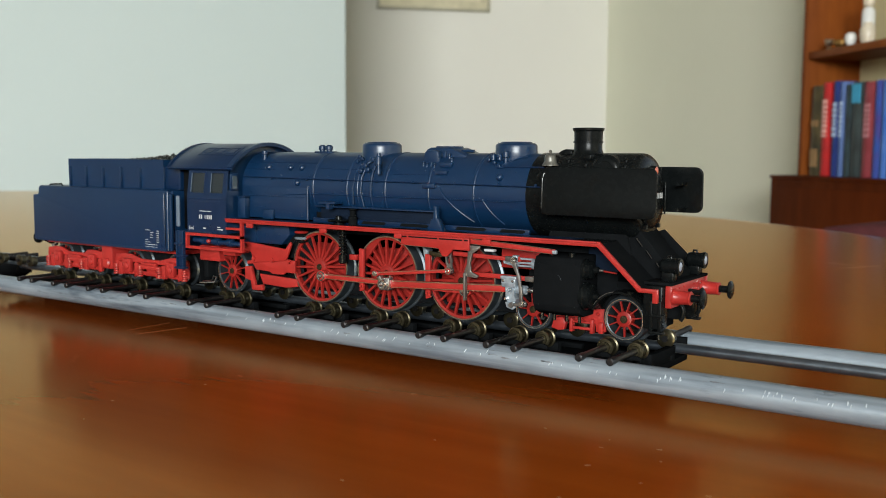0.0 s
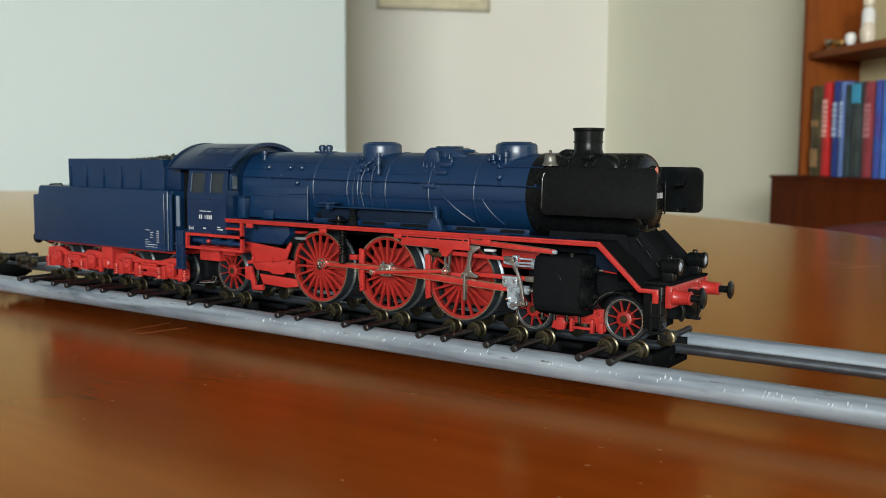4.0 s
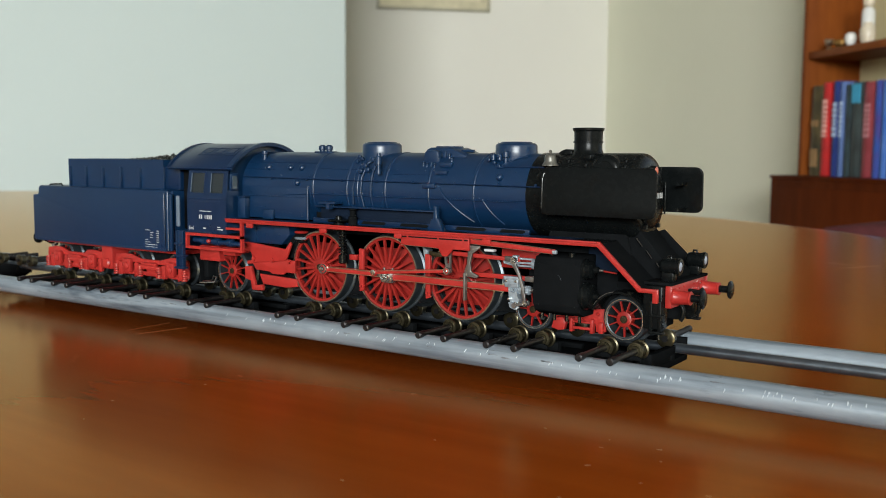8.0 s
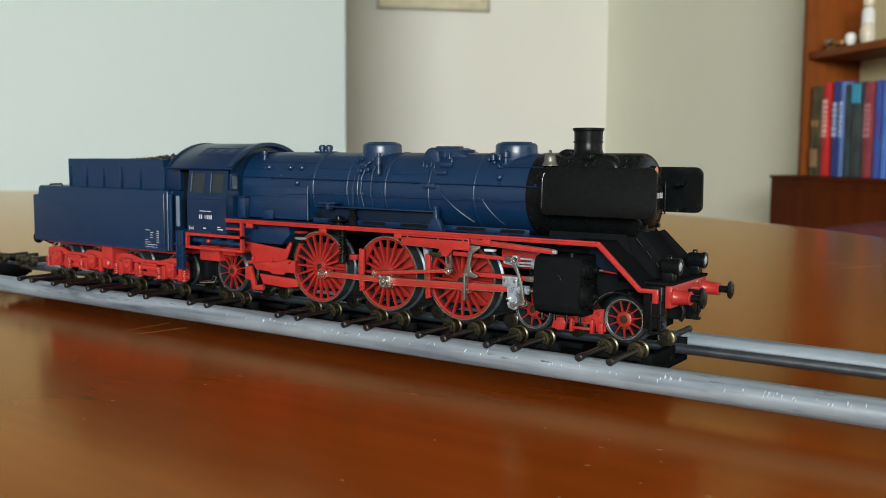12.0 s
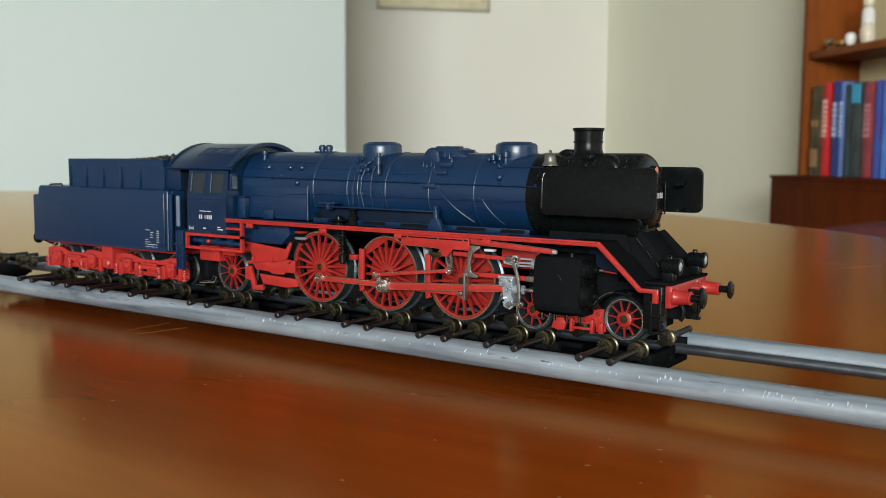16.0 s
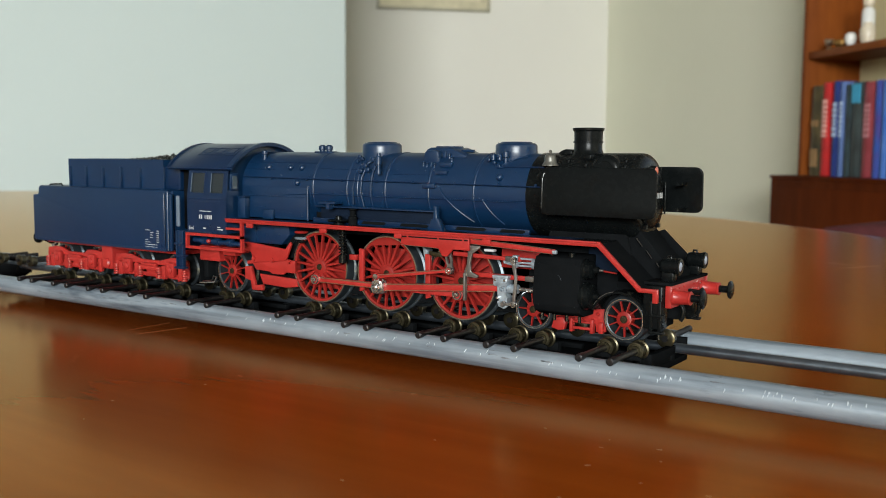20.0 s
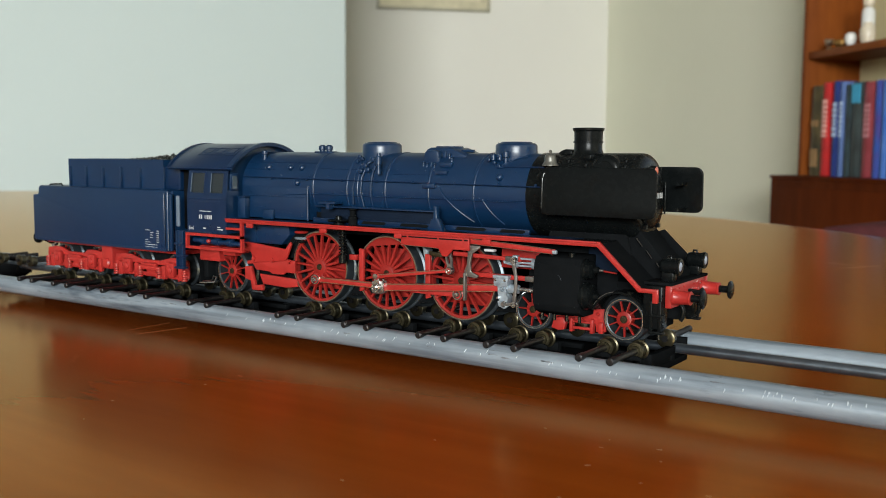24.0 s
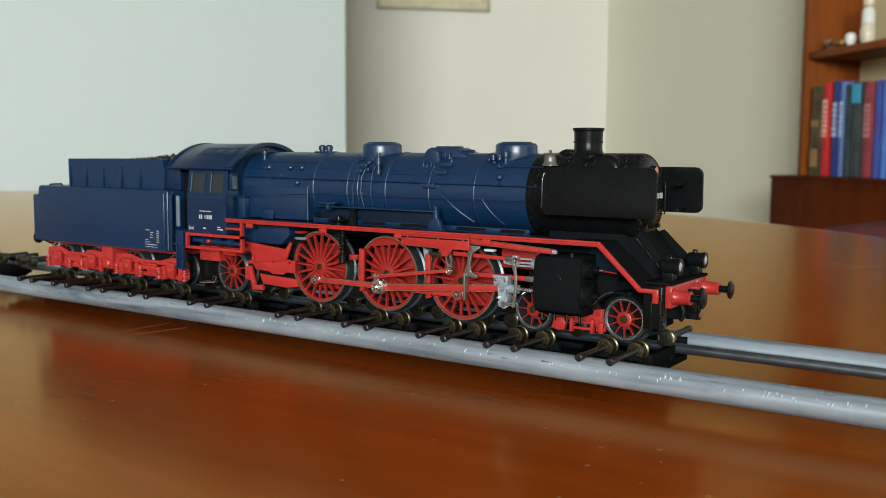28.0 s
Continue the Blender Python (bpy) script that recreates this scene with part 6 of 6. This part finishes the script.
        st = part("tender_step", box(-83.0, -79.4, *sorted((16.2 * s, 17.0 * s)), 7.4, 20.2, 0.25), BLUE_DARK, t, "dark blue tender steps")
        for z in (7.4, 11.4, 15.4):
            part("tread", box(-83.4, -79.2, *sorted((15.4 * s, 18.0 * s)), z, z + 0.7, 0.15), BLUE_DARK, st)
        for x in (-82.9, -79.9):
            part("step_rib", box(x, x + 0.5, *sorted((16.9 * s, 17.5 * s)), 7.6, 20.0, 0.1), BLUE, st)
    part("bellows", box(-86.2, -78.5, -11, 11, 20, 40, 0.5), BLACK_MATT, t, "matt black passage bellows")
    bm = bmesh.new()
    for k, w in enumerate((5.0, 3.2, 2.4, 2.8, 2.6, 5.2)):
        quad_box(bm, -99.0 + (2.6 if k in (1, 2, 3) else 0), -99.0 + (2.6 if k in (1, 2, 3) else 0) + w * 0.5, -17.08, -16.9, 19.4 - k * 0.82, 19.56 - k * 0.82)
    quad_box(bm, -99.0, -92.5, -17.08, -16.9, 14.5, 14.66)
    quad_box(bm, -99.0, -92.9, -17.08, -16.9, 13.7, 13.84)
    for k in range(6):
        quad_box(bm, -93.2, -91.9, -17.08, -16.9, 19.2 - k * 0.75, 19.38 - k * 0.75)
    part("white_print", bm, WHITE, body, "unreadable small white print")
    # frame and bogies
    part("under_frame", box(-163, -85, -12.5, 12.5, 11.3, 12.6, 0.2), RED, t, "red under frame")
    for y in (-10.15, 10.15):
        b = part("buffer", turned(bmesh.new(), [(1.0, -170), (1.5, -168.6), (1.7, -165.2), (2.2, -164.8), (2.2, -164)], (0, y, 12.5), 'X', 24), BLACK, t, "black rear buffer")
        part("buffer_head", turned(bmesh.new(), [(0.01, -173.3), (1.8, -173.1), (2.4, -172.7), (2.2, -172.3), (1.0, -172.0), (1.0, -169.8)], (0, y, 12.5), 'X', 24), BLACK, b)
    part("rear_coupling", box(-172, -164, -2, 2, 5.4, 9.4, 0.4), BLACK_MATT, t)
    part("coupling_hook", pipe(bmesh.new(), [(-164, -6, 8.6), (-168, -6, 8.2), (-170, -6, 9.0), (-170, -4, 9.6)], 0.6, 10), STEEL, t, "bright wire hook")
    for x0, x1, a, b in ((-164.0, -130.2, -156.2, -135.4), (-122.6, -83.6, -114.7, -91.4)):
        for s in (-1, 1):
            ys = sorted((11.0 * s, 12.0 * s))
            mid = (a + b) / 2
            fr = part("bogie_frame", prism([(x0 + 0.3, 9.3), (x0 + 5, 9.9), (x0 + 9, 9.7), (mid - 5, 8.4), (mid + 5, 8.4), (x1 - 9, 9.7), (x1 - 5, 9.9), (x1 - 0.3, 9.3), (x1, 6.9), (x0, 6.9)], *ys, None, 0.2), RED, t, "red cast bogie frame")
            part("lower_member", prism([(x0, 4.1), (x1, 4.1), (x1, 3.0), (x1 - 3, 2.4), (b - 2.5, 2.6), (b - 4.5, 3.3), (mid + 3, 2.6), (mid - 3, 2.6), (a + 4.5, 3.3), (a + 2.5, 2.6), (x0 + 3, 2.4), (x0, 3.0)], *ys, None, 0.2), RED, fr)
            for p, w in ((x0 + 0.8, 0.8), (x1 - 0.8, 0.8), (mid, 2.4), (a - 3.6, 0.6), (a + 3.6, 0.6), (b - 3.6, 0.6), (b + 3.6, 0.6)):
                part("frame_web", box(p - w, p + w, *ys, 4.0, 7.0, 0.15), RED, fr)
            for x in (a, b):
                ax = part("axle_box", box(x - 2.0, x + 2.0, *sorted((11.6 * s, 13.4 * s)), 3.4, 8.2, 0.35), RED, fr)
                part("axle_cover", turned(bmesh.new(), [(1.3, 12.6 * s), (1.3, 13.7 * s), (0.8, 14.0 * s)] if s > 0 else [(0.8, 14.0 * s), (1.3, 13.7 * s), (1.3, 12.6 * s)], (x, 0, 5.6), 'Y', 16), RED, ax)
                for dx in (-4.3, 4.3):
                    part("horn_guide", box(x + dx - 1.0, x + dx + 1.0, *sorted((11.4 * s, 12.6 * s)), 2.2, 6.8, 0.2), RED, fr)
                for dx in (-6.6, 6.6):
                    if x0 + 1 < x + dx < x1 - 1:
                        sp = bmesh.new()
                        for k in range(5):
                            hoop(sp, [(0.7, -0.25), (1.15, -0.25), (1.15, 0.25), (0.7, 0.25)], (x + dx, 12.4 * s, 2.6 + k * 0.8), 'Z', 14)
                        part("bogie_spring", sp, RED, fr)
            part("spring_plank", box(mid - 6, mid + 6, *sorted((11.8 * s, 13.0 * s)), 5.0, 6.4, 0.2), RED, fr)
            part("spring_plank", box(mid - 4, mid + 4, *sorted((11.8 * s, 13.2 * s)), 6.4, 7.4, 0.2), RED, fr)
        for x in (a, b):
            for s in (-1, 1):
                w = spoked_wheel(t, "tender_wheel", x, 8.9 * s, 5.65, 10, 5.75, s)
            part("axle", turned(bmesh.new(), [(1.0, -8), (1.0, 8)], (x, 0, 5.75), 'Y', 14), GUN, t)
    for x0, x1 in ((-163, -130.4), (-122.4, -84.5)):
        part("inner_frame", box(x0, x1, -5.6, 5.6, 1.6, 11.3, 0.2), BLACK_MATT, t)
    part("centre_bolster", box(-129.6, -123.4, -12.8, 12.8, 3.6, 12.4, 0.4), RED, t)
    for s in (-1, 1):
        part("air_tank", turned(bmesh.new(), [(1.4, -13.6 * 1), (1.9, -13.2), (1.9, 0)] if s < 0 else [(1.9, 0), (1.9, 13.2), (1.4, 13.6)], (-126.4, 0, 5.6), 'Y', 20), RED, t)
    return t


def dust():
    """Fine pale dust specks that lie on the barrel, the firebox and the tender's side."""
    rng = random.Random(33)

    def speck(bm, p, out, r):
        side, up = frame_of(out)
        o = Vector(out).normalized()
        a = rng.uniform(0, 6.28)
        ring = [p + r * rng.uniform(0.5, 1.2) * (math.cos(a + t) * side + math.sin(a + t) * up) for t in (0, 1.6, 3.1, 4.7)]
        v = [bm.verts.new(q) for q in ring] + [bm.verts.new(p + o * r * 0.6)]
        for k in range(4):
            bm.faces.new((v[k], v[(k + 1) % 4], v[4]))

    bm = bmesh.new()
    for k in range(150):
        x, deg = rng.uniform(-56, 75), rng.gauss(28, 34)
        if -40 < deg < 100:
            r = RB + (0.23 if x > 46 else 0.0)
            p = on_boiler(x, deg, r)
            speck(bm, p, (0, p.y, p.z - ZB), rng.uniform(0.03, 0.09))
    for k in range(28):
        speck(bm, Vector((rng.uniform(-57, -30), -10.96, rng.uniform(26, 35))), (0, -1, 0), rng.uniform(0.03, 0.07))
    for k in range(18):
        speck(bm, Vector((rng.uniform(-77, -60), -17.01, rng.uniform(20.5, 32))), (0, -1, 0), rng.uniform(0.03, 0.08))
    tagged(part("dust", bm, DUST, LOCO, "fine pale dust specks"), kind="stuff")


# ---- assembly ------------------------------------------------------------
def turn_at(t):
    """The drivers' turn in degrees, 0 with the crank pins at the front."""
    keys = ((0.0, 41), (0.1, 84), (0.2, 137), (0.3, 193), (0.4, 241), (0.5, 285), (0.6, 328), (0.7, 367), (0.8, 401), (0.9, 432), (1.0, 461), (1.1, 491),
            (1.2, 519), (1.3, 545), (1.4, 568), (1.5, 588), (1.7, 623), (1.9, 660), (2.1, 698), (2.5, 770), (3.0, 864), (3.5, 959), (5.5, 1331), (8.0, 1801),
            (12.0, 2547), (16.0, 3298), (20.0, 4046), (21.5, 4323), (21.7, 4359), (21.9, 4386), (22.1, 4400), (22.3, 4404), (CLIP, 4404))
    return float(np.interp(t, [k[0] for k in keys], [k[1] for k in keys]))


def linkage(deg):
    """Poses of all rods for a turn of the drivers."""
    a = radians(deg)
    pin = Vector((CRANK * math.cos(a), 0, HUB_Z - CRANK * math.sin(a)))
    out = {}

    def put(name, p, q=None, ry=0.0):
        if q is not None:
            d = q - p
            ry = -math.degrees(math.atan2(d.z, d.x))
        out[name] = pose(p.x * MM, p.y * MM, p.z * MM, ry=ry)

    put("rear_rod", pin + Vector((-25.86, 0, 0)))
    put("front_rod", pin)
    cross = Vector((pin.x + math.sqrt(MAIN_L ** 2 - (PIN_Z - pin.z) ** 2), 0, PIN_Z))
    put("main", pin, cross)
    put("cross", cross)
    put("ret", Vector((0, 0, HUB_Z)), ry=deg)
    b = radians(deg + RET_LAG)
    ecc = Vector((RET_R * math.cos(b), 0, HUB_Z - RET_R * math.sin(b)))
    # link foot: ECC_L from the eccentric pin and LINK_L below the pivot
    d = LINK_AT - ecc
    r = d.length
    k = (ECC_L ** 2 - LINK_L ** 2 + r * r) / (2 * r)
    h = math.sqrt(max(0.0, ECC_L ** 2 - k * k))
    w = d.normalized()
    foot = ecc + w * k + Vector((w.z, 0, -w.x)) * h
    put("ecc", ecc, foot)
    swing = math.degrees(math.atan2(foot.x - LINK_AT.x, LINK_AT.z - foot.z))
    put("link", LINK_AT, ry=-swing)
    top = Vector((45.9 + 0.25 * math.sin(radians(swing)) * LINK_L, 0, 19.0))
    put("radius", Vector((top.x - 19.9, 0, 19.4)), top)
    arm = cross + Vector((0.9, 0, -3.9))
    # combination lever hangs from its top pin; the union link ties it to the crosshead
    lx = arm.x + 3.6
    low = Vector((lx, 0, top.z - math.sqrt(11.4 ** 2 - (lx - top.x) ** 2)))
    put("lever", top, ry=-math.degrees(math.atan2(low.x - top.x, top.z - low.z)))
    put("union", arm, low)
    return out


def motions():
    times = [round(0.1 * k, 1) for k in range(0, 225)] + [CLIP]
    rows = {name: [] for name in MOVING}
    for t in times:
        deg = turn_at(t)
        poses = linkage(deg)
        for name, item in MOVING.items():
            if name.startswith("driver"):
                _, x, y = item
                far = 90.0 if name.endswith("f") else 0.0
                rows[name].append((t, pose(x * MM, y * MM, HUB_Z * MM, ry=deg + far)))
            else:
                rows[name].append((t, poses[name]))
    for name, item in MOVING.items():
        walk(item[0] if name.startswith("driver") else item, rows[name])


room()
picture()
bookcase()
side_chair()
books()
ornaments()
table()
tubes()
for place in (73.4, 47.8, 26.8, 1.1, -24.6, -63.1, -92.6, -115.6, -136.2, -157.6, -214.0, -236.0):
    roller_unit(place)
boiler()
firebox()
fittings()
deflectors()
cab()
running_board()
front_end()
chassis()
inner_frames()
wheels()
gear()
dust()
tender()
motions()
